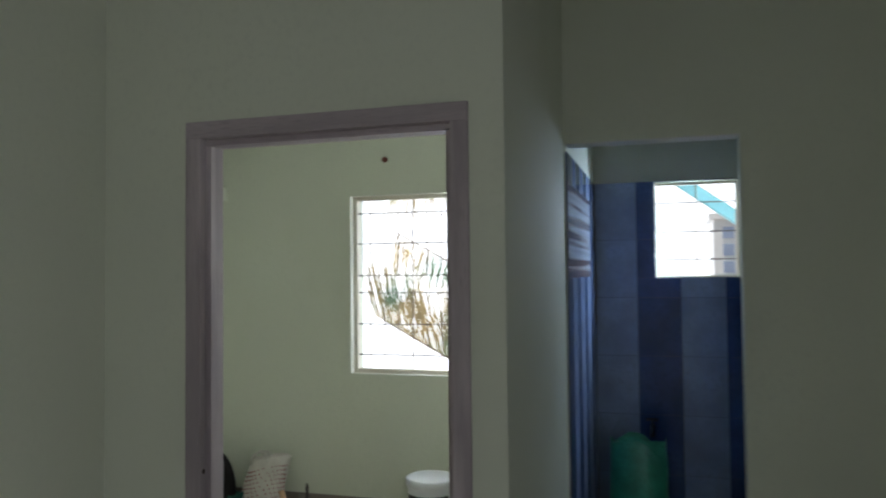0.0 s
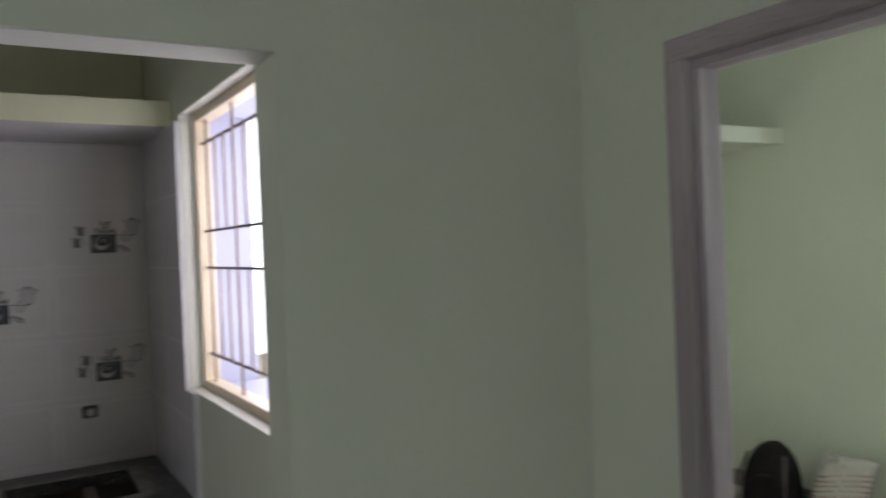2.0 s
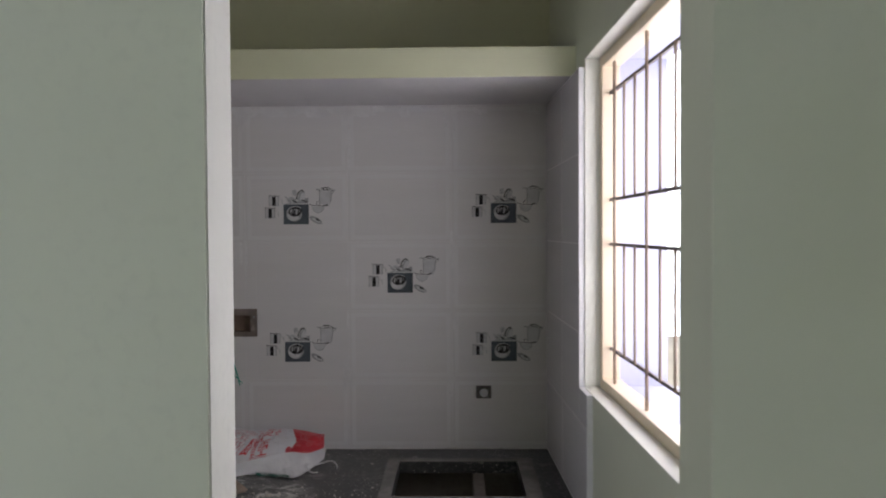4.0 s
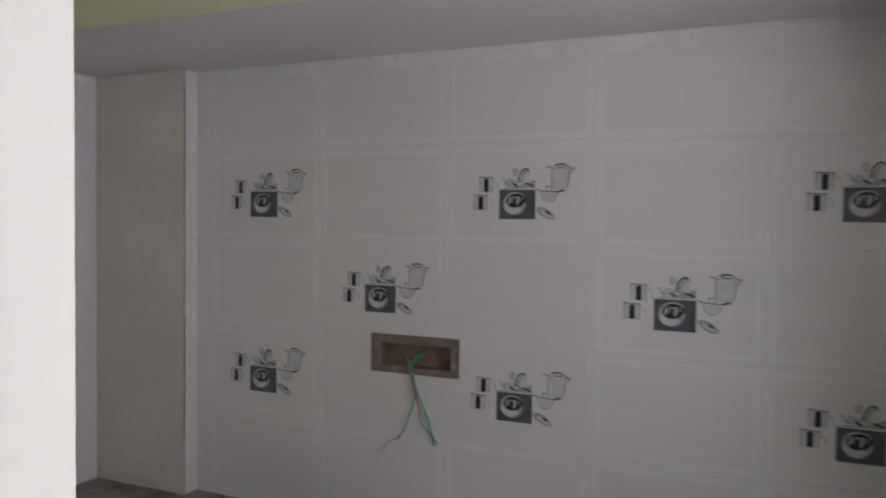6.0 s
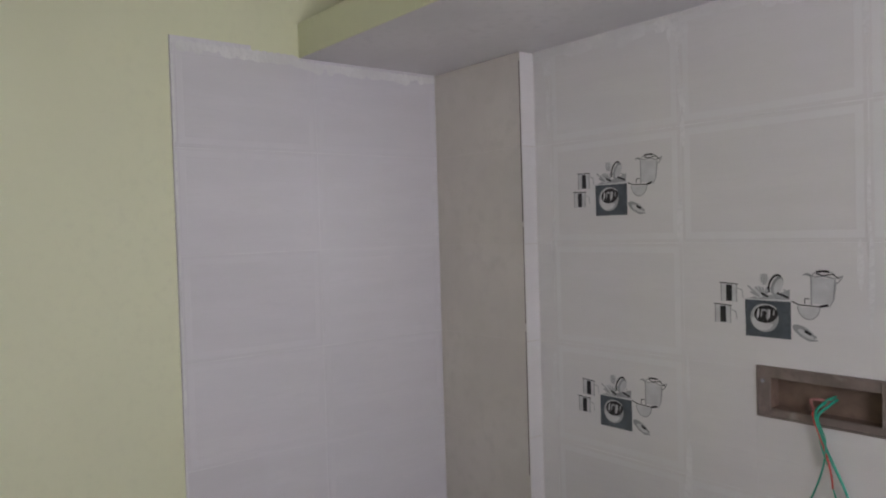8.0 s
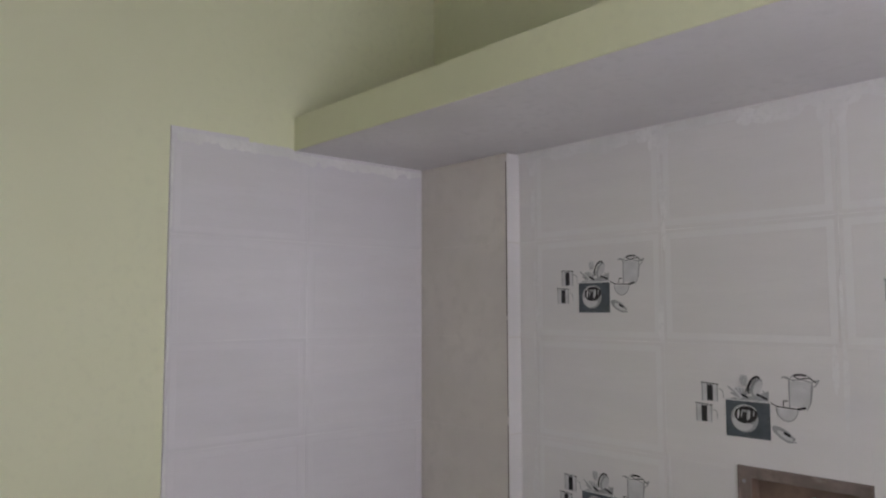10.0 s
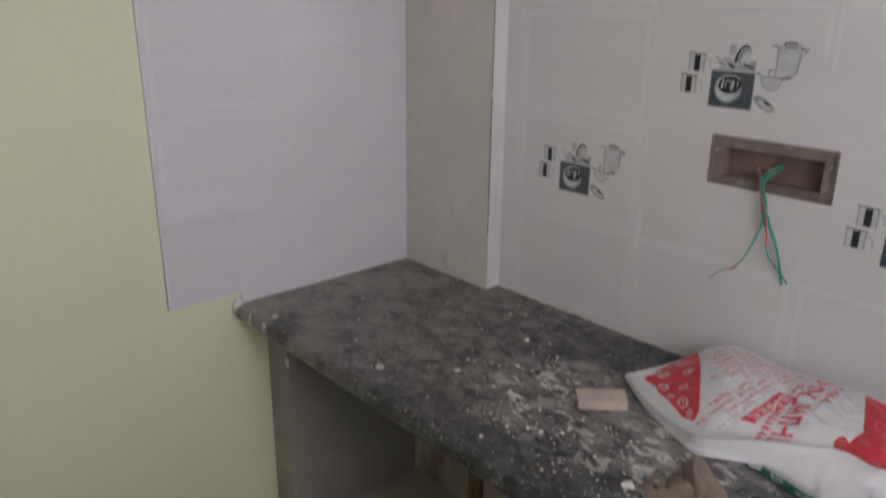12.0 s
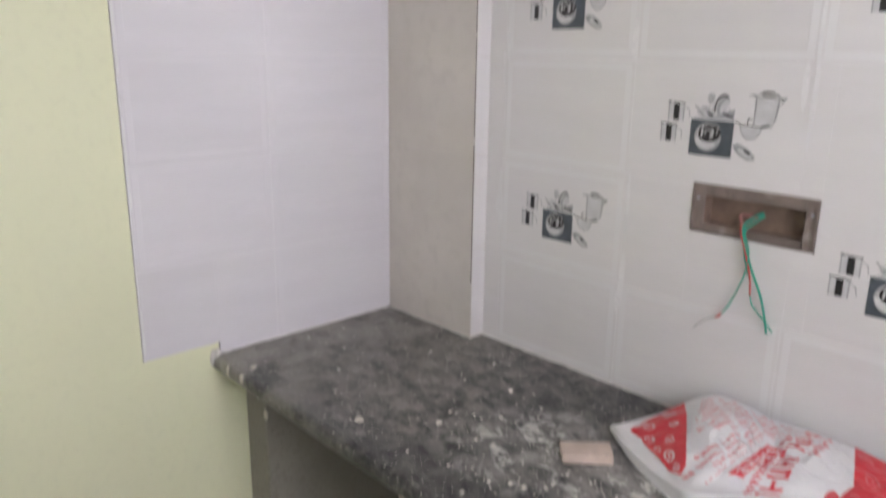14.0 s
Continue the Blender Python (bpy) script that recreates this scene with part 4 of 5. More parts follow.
wire([(0.533, -0.017, 1.110), (0.537, -0.014, 1.088), (0.552, -0.011, 1.070), (0.576, -0.009, 1.042)], 0.0016, m_gwire, "dull green wire")
wire([(0.471, -0.012, 1.054), (0.466, -0.012, 1.047), (0.459, -0.011, 1.042)], 0.0026, m_rwire, "red taped end")
wire([(0.460, -0.011, 1.043), (0.442, -0.010, 1.036), (0.422, -0.009, 1.020), (0.406, -0.008, 1.004)], 0.0014, m_swire, "bare grey wire end")
wire([(0.531, 0.028, 1.256), (0.520, 0.006, 1.262), (0.506, -0.008, 1.262), (0.512, -0.012, 1.245)], 0.0030, m_tape, "red taped wire")

# small water outlet box near the sink
m_dark = material("dark_recess", (0.11, 0.10, 0.09), 0.8, vary=0.2, scale=20, grain=60, bump=0.1)
wo = thing("outlet_box", "small dark steel outlet box with a pale plug in it", "outlet box", boxes((1.444, 1.499, -0.004, 0.006, 0.985, 1.031), bevel=0.0015), m_dark)
bm = bmesh.new()
tube(bm, [(1.472, -0.004, 1.007), (1.472, -0.012, 1.006)], 0.015, 16)
part("plug", bm, m_pale, wo, "pale round plug")

# ---------------------------------------------------------------- things on the counter
m_bag = material("white_woven_plastic_bag", (0.66, 0.65, 0.66), 0.35, vary=0.04, scale=8, grain=80, bump=0.06)
m_bred = material("red_print_on_bag", (0.60, 0.045, 0.06), 0.35, vary=0.1, scale=15, grain=80, bump=0.03)
m_bgreen = material("green_print_on_bag", (0.015, 0.20, 0.13), 0.35, vary=0.1, scale=15, grain=80, bump=0.03)
m_bpink = material("faded_pink_lettering", (0.60, 0.15, 0.17), 0.35, vary=0.08, scale=15, grain=80, bump=0.03)


RED_LO = [(0.13, 0.21), (0.23, 0.14), (0.53, 0.07), (0.85, 0.10), (1.0, 0.15)]
RED_HI = [(0.13, 0.25), (0.20, 0.26), (0.43, 0.24), (1.0, 0.20)]
RED_END = [(0.0, 0.77), (0.12, 0.80), (0.33, 0.83), (0.93, 0.81), (1.0, 0.81)]
WORD = ("01111 10000 01110 00001 11110", "01110 10001 11111 10001 10001", "11110 10001 11110 10010 10001", "11111 10000 11110 10000 11111", "11111 10000 11110 10000 11111")
RINGS = [(0.12, 0.62, 9), (0.17, 0.80, 10), (0.19, 0.62, 8), (0.13, 0.42, 9), (0.19, 0.42, 7), (0.20, 0.25, 9), (0.16, 0.30, 6), (0.15, 0.92, 6), (0.23, 0.17, 6), (0.10, 0.72, 6),
         (0.84, 0.86, 11), (0.93, 0.80, 12), (0.87, 0.52, 11), (0.96, 0.52, 9), (0.90, 0.28, 10), (0.84, 0.22, 7), (0.96, 0.24, 8), (0.88, 0.08, 7), (0.98, 0.70, 7), (0.91, 0.66, 6)]


def edge_at(rows, w):
    """The border of a printed panel at w, straight between its rows."""
    for (a, p), (b, q) in zip(rows, rows[1:]):
        if w <= b:
            return p + (q - p) * max(0.0, (w - a) / (b - a))
    return rows[-1][1]


def bag_colour(u, w):
    """Printed panels, rings and slanted lettering over the bag's face; u along it, w from its front fold to its back."""
    left = w > 0.13 and edge_at(RED_LO, w) < u < edge_at(RED_HI, w)
    right = u > edge_at(RED_END, w)
    if left or right:
        for cu, cw, r in RINGS:
            d = math.hypot((u - cu) * 560, (w - cw) * 190)
            if r * 0.70 < d < r or d < r * 0.25:
                return 0 if left else 3
        return 1
    d = math.hypot((u - 0.78) * 560, (w - 0.11) * 190)
    if d < 15:
        return 3 if 8 < d < 10.5 or d < 3 else 1
    s = u - 0.38 * w
    n = noise.noise(Vector((s * 70, w * 100, 0)))
    # small print in slanted rows
    if -0.16 < s < 0.29:
        row = int((s + 0.16) / 0.037)
        inside = (s + 0.16) / 0.037 % 1 < 0.55
        lo, hi = (0.52 + 0.04 * (row % 3), 0.985 - 0.03 * (row % 2)) if s < 0.17 else (0.11 + 0.12 * (row % 2), 0.97)
        if inside and lo < w < hi and u > 0.25 and math.sin(w * 230 + row * 2.1) > -0.35 and math.sin(w * 34 + row * 1.7) > -0.86 and n > -0.25:
            return 3
    # boxed word, read from the back towards the fold
    if 0.33 < s < 0.395 and 0.18 < w < 0.57:
        c, r = (0.545 - w) / 0.068, (0.384 - s) / 0.0076
        k = int(c // 1)
        if 0 <= k < 5 and 0 <= r < 5 and c % 1 < 0.8 and WORD[k].split()[int(r)][int(c % 1 / 0.8 * 5)] == "1":
            return 0
        return 1
    # large lettering, drawn as plain strokes
    lo, hi = 0.465 + 0.18 * w, 0.595 + 0.125 * w
    r = (u - lo) / (hi - lo)
    if 0.03 < w < 0.99:
        if 0.36 < r < 1.0:
            c, k = (w / 0.115) % 1, int(w / 0.115)
            bar = (r - 0.36) / 0.64
            if c < 0.24 or (0.52 < c < 0.74 and k % 3 != 1) or (c < 0.74 and abs(bar - (0.08, 0.50, 0.90, 0.50)[k % 4]) < 0.09):
                return 1
        elif 0.0 < r < 0.28 and w < 0.80:
            if (w / 0.05) % 1 < 0.5 or (0.08 < r < 0.14 and (w / 0.05) % 1 < 0.85):
                return 3
        elif 1.12 < r < 1.5 and 0.52 < w < 0.96 and ((w / 0.11) % 1 < 0.3 or (abs(r - 1.3) < 0.06 and (w / 0.11) % 1 < 0.7)):
            return 3
    return 0


def rail(pts, u):
    """A smooth line through a few posts (u, x, y, height over the counter)."""
    k = 0
    while k < len(pts) - 2 and u > pts[k + 1][0]:
        k += 1
    p0, p1, p2, p3 = (Vector(pts[min(max(i, 0), len(pts) - 1)]) for i in (k - 1, k, k + 1, k + 2))
    f = (u - p1[0]) / (p2[0] - p1[0])
    m1, m2 = (p2 - p0) * 0.5, (p3 - p1) * 0.5
    q = p1 * (2 * f ** 3 - 3 * f * f + 1) + m1 * (f ** 3 - 2 * f * f + f) + p2 * (3 * f * f - 2 * f ** 3) + m2 * (f ** 3 - f * f)
    return Vector((q[1], q[2], CZ + q[3])) if len(q) == 4 else None


BAG_BACK = [(0, 0.376, -0.204, 0.020), (0.12, 0.425, -0.120, 0.036), (0.27, 0.504, -0.050, 0.086), (0.42, 0.585, -0.046, 0.090), (0.55, 0.640, -0.050, 0.083), (0.8, 0.780, -0.048, 0.087), (1, 0.900, -0.050, 0.066)]
BAG_FOLD = [(0, 0.375, -0.207, 0.018), (0.1, 0.466, -0.262, 0.014), (0.2, 0.555, -0.303, 0.018), (0.28, 0.611, -0.325, 0.03), (0.36, 0.655, -0.307, 0.036), (0.5, 0.701, -0.277, 0.042), (0.65, 0.761, -0.242, 0.046), (0.8, 0.815, -0.208, 0.048), (0.9, 0.875, -0.211, 0.046), (1, 0.912, -0.130, 0.04)]
BAG_FOOT = [(0, 0.375, -0.209, 0.012), (0.1, 0.464, -0.267, 0.003), (0.2, 0.552, -0.311, 0.002), (0.28, 0.617, -0.335, 0.002), (0.36, 0.658, -0.315, 0.003), (0.5, 0.718, -0.287, 0.004), (0.65, 0.786, -0.306, 0.004), (0.78, 0.850, -0.327, 0.004), (0.88, 0.890, -0.240, 0.006), (1, 0.914, -0.140, 0.008)]


def carry_bag():
    """A slumped bag: printed face from the front fold up to the wall, white side panel down to the counter."""
    bm = bmesh.new()
    U = 300
    rows = [("foot", k / 14) for k in range(14)] + [("face", k / 170) for k in range(171)] + [("back", k / 6) for k in range(1, 7)]

    def place(u, kind, w):
        foot, fold, back = rail(BAG_FOOT, u), rail(BAG_FOLD, u), rail(BAG_BACK, u)
        p = Vector((u * 5.0, w * 2.2, 1.0))
        if kind == "foot":
            q = foot.lerp(fold, w)
            q.z -= 0.010 * math.sin(math.pi * w) * min(1, u * 2)
            q.z += 0.009 * math.sin(math.pi * w) * noise.noise(Vector((u * 9, w * 2, 5))) + 0.005 * math.sin(math.pi * w) * noise.noise(Vector((u * 26, w * 4, 2)))
        elif kind == "face":
            q = fold.lerp(back, w)
            m = math.sin(math.pi * w)
            dent = 0.010 * noise.noise(p) + 0.012 * abs(noise.noise(p * 2.1 + Vector((3, 0, 0)))) - 0.006 * abs(noise.noise(p * 3.3)) + 0.0025 * noise.noise(p * 6.5) - 0.002 * abs(noise.noise(p * 9.0))
            q.z += m * (0.012 * min(1, u * 5) + dent)
            q.z -= 0.010 * math.exp(-((u - 0.55) / 0.05) ** 2) * w * m
            q.z += 0.004 * math.exp(-w / 0.03) * min(1, u * 5) - 0.006 * math.exp(-((w - 0.10) / 0.07) ** 2) * min(1, u * 3)
        else:
            low = Vector((back.x, min(back.y + 0.022, -0.012), CZ + 0.003))
            q = back.lerp(low, w)
        return Vector((q.x, min(q.y, -0.006), max(q.z, CZ + 0.0015)))

    g = [[bm.verts.new(place(i / U, *r)) for i in range(U + 1)] for r in rows]
    for j in range(len(rows) - 1):
        for i in range(U):
            f = bm.faces.new((g[j][i], g[j][i + 1], g[j + 1][i + 1], g[j + 1][i]))
            f.smooth = True
            f.material_index = bag_colour((i + 0.5) / U, rows[j][1] + 0.003) if rows[j][0] == "face" and rows[j + 1][0] == "face" else 0
    # underside
    for i in range(U):
        bm.faces.new((g[0][i + 1], g[0][i], g[-1][i], g[-1][i + 1]))
    for i in (0, U):
        bm.faces.new([r[i] for r in (g if i else g[::-1])])
    for i in range(U):
        bm.edges.get((g[14][i], g[14][i + 1])).smooth = False
    bmesh.ops.recalc_face_normals(bm, faces=bm.faces[:])
    return bm


bag = thing("carry_bag", "crumpled white plastic bag printed in red, lying on the dusty counter", "plastic bag", carry_bag(), [m_bag, m_bred, m_bgreen, m_bpink])
bm = bmesh.new()
grid = {}
for i in range(25):
    for j in range(13):
        u, v = i / 24, j / 12
        x, y = 0.690 + 0.145 * u + 0.006 * v, -0.268 - 0.036 * u - 0.032 * v
        z = CZ + 0.003 + 0.005 * (1 - v) + 0.006 * noise.noise(Vector((x * 20, y * 20, 4))) ** 2 + 0.004 * math.sin(u * 9) ** 2 * v
        grid[i, j] = bm.verts.new((x, y, z))
for i in range(24):
    for j in range(12):
        f = bm.faces.new((grid[i, j], grid[i + 1, j], grid[i + 1, j + 1], grid[i, j + 1]))
        f.smooth = True
        c = math.hypot((i / 24 - 0.35), (j / 12 - 0.6) * 0.5)
        c2 = math.hypot((i / 24 - 0.7), (j / 12 - 0.7) * 0.5)
        f.material_index = 1 if j > 4 and 3 < i < 23 and not (0.05 < min(c, c2) < 0.085) else 0
bmesh.ops.solidify(bm, geom=bm.faces[:], thickness=-0.0012)
part("turned_flap", bm, [m_bag, m_bgreen], bag, "turned-up flap with a green printed band")
bm = bmesh.new()
tube(bm, [Vector((0.925 + 0.05 * math.cos(a), -0.235 + 0.05 * math.sin(a), CZ + 0.004 + 0.012 * math.sin(a * 1.5) ** 2)) for a in [k * 4.6 / 14 for k in range(15)]], 0.0025, 6)
part("handle", bm, m_bag, bag, "thin loop handle")

# piece of tile, rag, chips
m_bit = material("pinkish_broken_tile", (0.54, 0.44, 0.375), 0.8, vary=0.12, scale=20, grain=90, bump=0.2)
bm = boxes((-0.049, 0.049, -0.026, 0.026, 0, 0.020), bevel=0.0025)
for v in bm.verts:
    v.co += Vector((noise.noise(v.co * 40) * 0.003, noise.noise(v.co * 33) * 0.003, 0))
thing("tile_offcut", "small pinkish broken tile piece lying on the counter", "tile piece", bm, m_bit, at=pose(0.396, -0.318, CZ + 0.0008, 0, 0, 45))

m_rag = material("brown_cotton_rag", (0.50, 0.405, 0.315), 0.95, vary=0.12, scale=20, grain=150, bump=0.25)


def rag():
    """A crumpled rag: curled layers on one side, a standing fold sloping down on the other."""
    bm = bmesh.new()

    def sheet(nu, nv, place, thick=0.0016):
        g = [[bm.verts.new(place(i / nu, j / nv)) for j in range(nv + 1)] for i in range(nu + 1)]
        fs = []
        for i in range(nu):
            for j in range(nv):
                f = bm.faces.new((g[i][j], g[i + 1][j], g[i + 1][j + 1], g[i][j + 1]))
                f.smooth = True
                fs.append(f)
        bmesh.ops.solidify(bm, geom=fs, thickness=thick)

    # low curled layers, each a crescent lying over the next
    for k in range(5):
        def layer(u, v, k=k):
            a = radians(150 + 150 * u)
            r = (0.016 + 0.0112 * k) * (1 + 0.16 * math.sin(5 * u + 1.3 * k) + 0.10 * noise.noise(Vector((u * 7, k, 1)))) + 0.014 * v
            lift = 0.030 - 0.0045 * k
            return Vector((0.012 + r * math.cos(a) * 1.15, -0.004 + r * math.sin(a) * 1.15, 0.002 + lift * (1 - 0.85 * v) * (0.55 + 0.45 * math.sin(math.pi * u)) + 0.002 * noise.noise(Vector((u * 6, v * 3, k)))))
        sheet(26, 6, layer)

    # standing fold: a ridge falling from its peak, its flank spread to one side
    def flank(u, v):
        ridge = Vector((-0.034 + 0.085 * u, 0.062 - 0.128 * u, 0.034 * (1 - u) ** 0.7 + 0.007))
        foot = Vector((0.000 + 0.050 * math.sin(math.pi * min(1, u * 1.05)) ** 0.8 + 0.052 * u, 0.076 - 0.130 * u, 0.001))
        p = ridge.lerp(foot, v)
        p.z += 0.012 * math.sin(math.pi * v) * (1 - 0.5 * u) + 0.012 * math.sin(math.pi * v) * noise.noise(Vector((u * 2.5 - v * 2, v * 6, 9)))
        p.x += 0.010 * noise.noise(Vector((u * 4, v * 2, 3)))
        p.y += 0.005 * noise.noise(Vector((u * 5, v * 2, 6)))
        return p
    sheet(24, 16, flank)

    # inner face of the fold, tucked under the layers
    def inner(u, v):
        ridge = Vector((-0.034 + 0.085 * u, 0.062 - 0.128 * u, 0.034 * (1 - u) ** 0.7 + 0.007))
        return ridge + Vector((-0.016 * v - 0.004 * math.sin(math.pi * v), -0.012 * v, -(ridge.z - 0.002) * v ** 0.7))
    sheet(24, 8, inner)
    return bm


thing("rag", "crumpled brown cotton rag on the dusty counter", "rag", rag(), m_rag, at=pose(0.664, -0.436, CZ + 0.0015) @ Matrix.Scale(0.84, 4))
m_chip = material("white_plaster_chips", (0.66, 0.62, 0.56), 0.9, vary=0.15, scale=30, grain=100, bump=0.2)
bm = bmesh.new()
rnd = random.Random(11)
for k in range(900):
    c = rnd.random()
    if c < 0.45:
        x, y = rnd.gauss(0.80, 0.16), rnd.gauss(-0.52, 0.06)
    elif c < 0.65:
        x, y = rnd.gauss(0.40, 0.16), rnd.gauss(-0.42, 0.08)
    else:
        x, y = rnd.uniform(-0.5, 1.1), -rnd.uniform(0.06, 0.60)
    if not (KL + 0.02 < x < 1.12 and front_y(x) < y < -0.03):
        continue
    s = min(0.006, 0.0008 + rnd.expovariate(1 / 0.0010))
    c3 = Vector((x, y, CZ + s * 0.3))
    vs = [bm.verts.new(c3 + Vector((rnd.uniform(0.5, 1.2) * s * dx, rnd.uniform(0.5, 1.2) * s * dy, s * 0.35 * dz))) for dx, dy, dz in ((-1, -0.7, -1), (1, -0.8, -1), (0.9, 1, -1), (-0.8, 0.9, -1), (-0.5, -0.4, 1), (0.6, -0.3, 1), (0.4, 0.6, 1), (-0.5, 0.5, 1))]
    for q in ((0, 3, 2, 1), (4, 5, 6, 7), (0, 1, 5, 4), (1, 2, 6, 5), (2, 3, 7, 6), (3, 0, 4, 7)):
        bm.faces.new([vs[i] for i in q])
thing("plaster_chips", "white plaster chips and crumbs scattered over the counter", "debris", bm, m_chip, kind="stuff")
for x, y, s in ((-0.02, -0.561, 0.009), (0.102, -0.439, 0.008), (0.588, -0.503, 0.011), (0.809, -0.482, 0.013), (-0.41, -0.595, 0.009)):
    bm = bmesh.new()
    bmesh.ops.create_icosphere(bm, subdivisions=2, radius=s)
    for v in bm.verts:
        v.co *= 1 + 0.75 * noise.noise(v.co * 110 + Vector((x, y, 0)) * 50)
        v.co.x *= 0.8 + 0.4 * (x * 31 % 1)
        v.co.z = max(v.co.z * 0.35, -s * 0.2)
    thing("plaster_lump", "small white lump of dried plaster on the counter", "plaster lump", bm, m_chip, group="plaster lumps", at=pose(x, y, CZ + s * 0.2))

# ragged bead of white cement where the wall tiles meet the counter
m_bead = material("dried_white_cement", (0.62, 0.60, 0.57), 0.9, vary=0.15, scale=14, grain=70, bump=0.3, stain=(0.40, 0.38, 0.35), stain_scale=16)
bm = bmesh.new()
rnd = random.Random(21)


def bead(start, stop, out, step=0.010, size=0.006):
    """A run of small flattened dabs along a joint; out points into the room."""
    start, stop, out = Vector(start), Vector(stop), Vector(out)
    along = (stop - start).normalized()
    n = int((stop - start).length / step)
    for k in range(n):
        c = start + along * (k * step + rnd.uniform(0, step))
        r = size * rnd.uniform(0.25, 1.15) * (0.6 + 0.6 * abs(noise.noise(c * 9)))
        ring = [bm.verts.new(c + along * step * rnd.uniform(0.6, 1.1) * a + out * r * b + Vector((0, 0, r * d))) for a, b, d in ((-1, 0, 0), (-0.5, 1, 0), (0.5, 1, 0), (1, 0, 0), (0.5, 0, 1), (-0.5, 0, 1))]
        bm.faces.new(ring[:4][::-1])
        bm.faces.new((ring[0], ring[1], ring[5]))
        bm.faces.new((ring[1], ring[2], ring[4], ring[5]))
        bm.faces.new((ring[2], ring[3], ring[4]))
        bm.faces.new((ring[0], ring[5], ring[4], ring[3]))


bead((-0.19, -0.0005, CZ + 0.0005), (1.66, -0.0005, CZ + 0.0005), (0, -1, 0))
bead((KL + 0.010, -0.0485, CZ + 0.0005), (-0.205, -0.0485, CZ + 0.0005), (0, -1, 0), size=0.004)
bead((KL + 0.009, -0.60, CZ + 0.0005), (KL + 0.009, -0.055, CZ + 0.0005), (1, 0, 0), size=0.004)
thing("cement_bead", "ragged bead of dried white cement along the counter joint", "cement bead", bm, m_bead, kind="stuff")

for name, label, c, sx, sy, sz in (
        ("cement_lump", "pale cement lump at the counter's end on the wall", (KL + 0.005, -0.624, 0.792), 0.009, 0.016, 0.022),
        ("plaster_drip", "white plaster drip on the counter's rounded edge", (-0.400, front_y(-0.4) - 0.024, 0.785), 0.009, 0.005, 0.012),
        ("plaster_drip", "white plaster drip on the counter's rounded edge", (-0.470, front_y(-0.47) - 0.024, 0.780), 0.005, 0.005, 0.016),
        ("plaster_drip", "white plaster drip on the pier's corner", (-0.4505, -0.5455, 0.640), 0.008, 0.004, 0.014)):
    bm = bmesh.new()
    bmesh.ops.create_icosphere(bm, subdivisions=3, radius=1)
    for v in bm.verts:
        v.co *= 1 + 0.45 * noise.noise(v.co * 1.7 + Vector(c) * 30)
        v.co = Vector((v.co.x * sx, v.co.y * sy, v.co.z * sz))
    for f in bm.faces:
        f.smooth = True
    thing(name, label, "plaster lump", bm, m_chip if name == "plaster_drip" else m_bead, at=pose(*c))

# board end standing against the rough wall
m_board = material("stained_brown_board", (0.24, 0.15, 0.10), 0.85, vary=0.25, scale=8, grain=60, bump=0.2, stain=(0.42, 0.34, 0.27), stain_scale=7, streak=(3, 3, 0.5))
thing("wooden_board", "short stained brown board standing under the counter", "board", boxes((-0.185, -0.135, -0.112, -0.0955, 0.0985, 0.46), bevel=0.003), m_board)

# ---------------------------------------------------------------- kitchen floor things
m_blackcloth = material("black_cloth", (0.03, 0.03, 0.034), 0.45, vary=0.3, scale=15, grain=120, bump=0.2)
m_pinkcloth = material("pink_cloth", (0.55, 0.27, 0.30), 0.9, vary=0.12, scale=15, grain=120, bump=0.2)
m_bluepatch = material("grey_blue_cloth_patch", (0.20, 0.26, 0.36), 0.9, vary=0.12, scale=20, grain=120, bump=0.1)
m_maroon = material("dusty_pink_cloth", (0.36, 0.20, 0.24), 0.9, vary=0.15, scale=15, grain=120, bump=0.2)
m_shoe = material("black_rubber", (0.045, 0.035, 0.032), 0.6, vary=0.2, scale=15, grain=80, bump=0.1)
m_red = material("red_rubber_strap", (0.42, 0.03, 0.03), 0.5, vary=0.1, scale=15, grain=60, bump=0.05)
m_paper = material("white_scrap", (0.62, 0.60, 0.57), 0.8, vary=0.1, scale=20, grain=60, bump=0.1)


def heap(rx, ry, h, seed, folds=5.0, n=40):
    """A slumped heap of cloth with folds, standing on z = 0."""
    bm = bmesh.new()
    off = Vector((seed * 3.7, seed * 1.9, seed))

    def place(a, b):
        ang, up = a * math.tau, b * math.pi * 0.5
        d = Vector((math.cos(ang) * math.cos(up), math.sin(ang) * math.cos(up), math.sin(up)))
        q = d * 1.6 + off
        r = 1 + 0.30 * noise.noise(q) + 0.16 * math.sin(folds * ang + 4 * noise.noise(q * 1.3)) * math.cos(up) + 0.14 * abs(noise.noise(q * 3.1)) - 0.10 * abs(noise.noise(q * 5.3 + off))
        return (d.x * rx * r, d.y * ry * r, max(0.0, d.z * h * r * (1 + 0.25 * math.sin(7 * d.x + 5 * d.y + seed))))

    lump(bm, n * 2, 26, place)
    return bm


# pile of black clothes, modelled as one slumped cloth heap
cl = thing("black_jacket", "crumpled heap of black cloth on the kitchen floor by the wall", "jacket", heap(0.16, 0.14, 0.075, 3, 6), m_blackcloth, at=pose(-0.47, -1.17, 0.0, 0, 0, -20))
bm = bmesh.new()
tube(bm, [(-0.02, -0.02, 0.080), (0.03, 0.02, 0.084), (0.07, 0.05, 0.072), (0.12, 0.06, 0.05)], 0.004, 6)
part("drawstring", bm, m_paper, cl, "white drawstring")
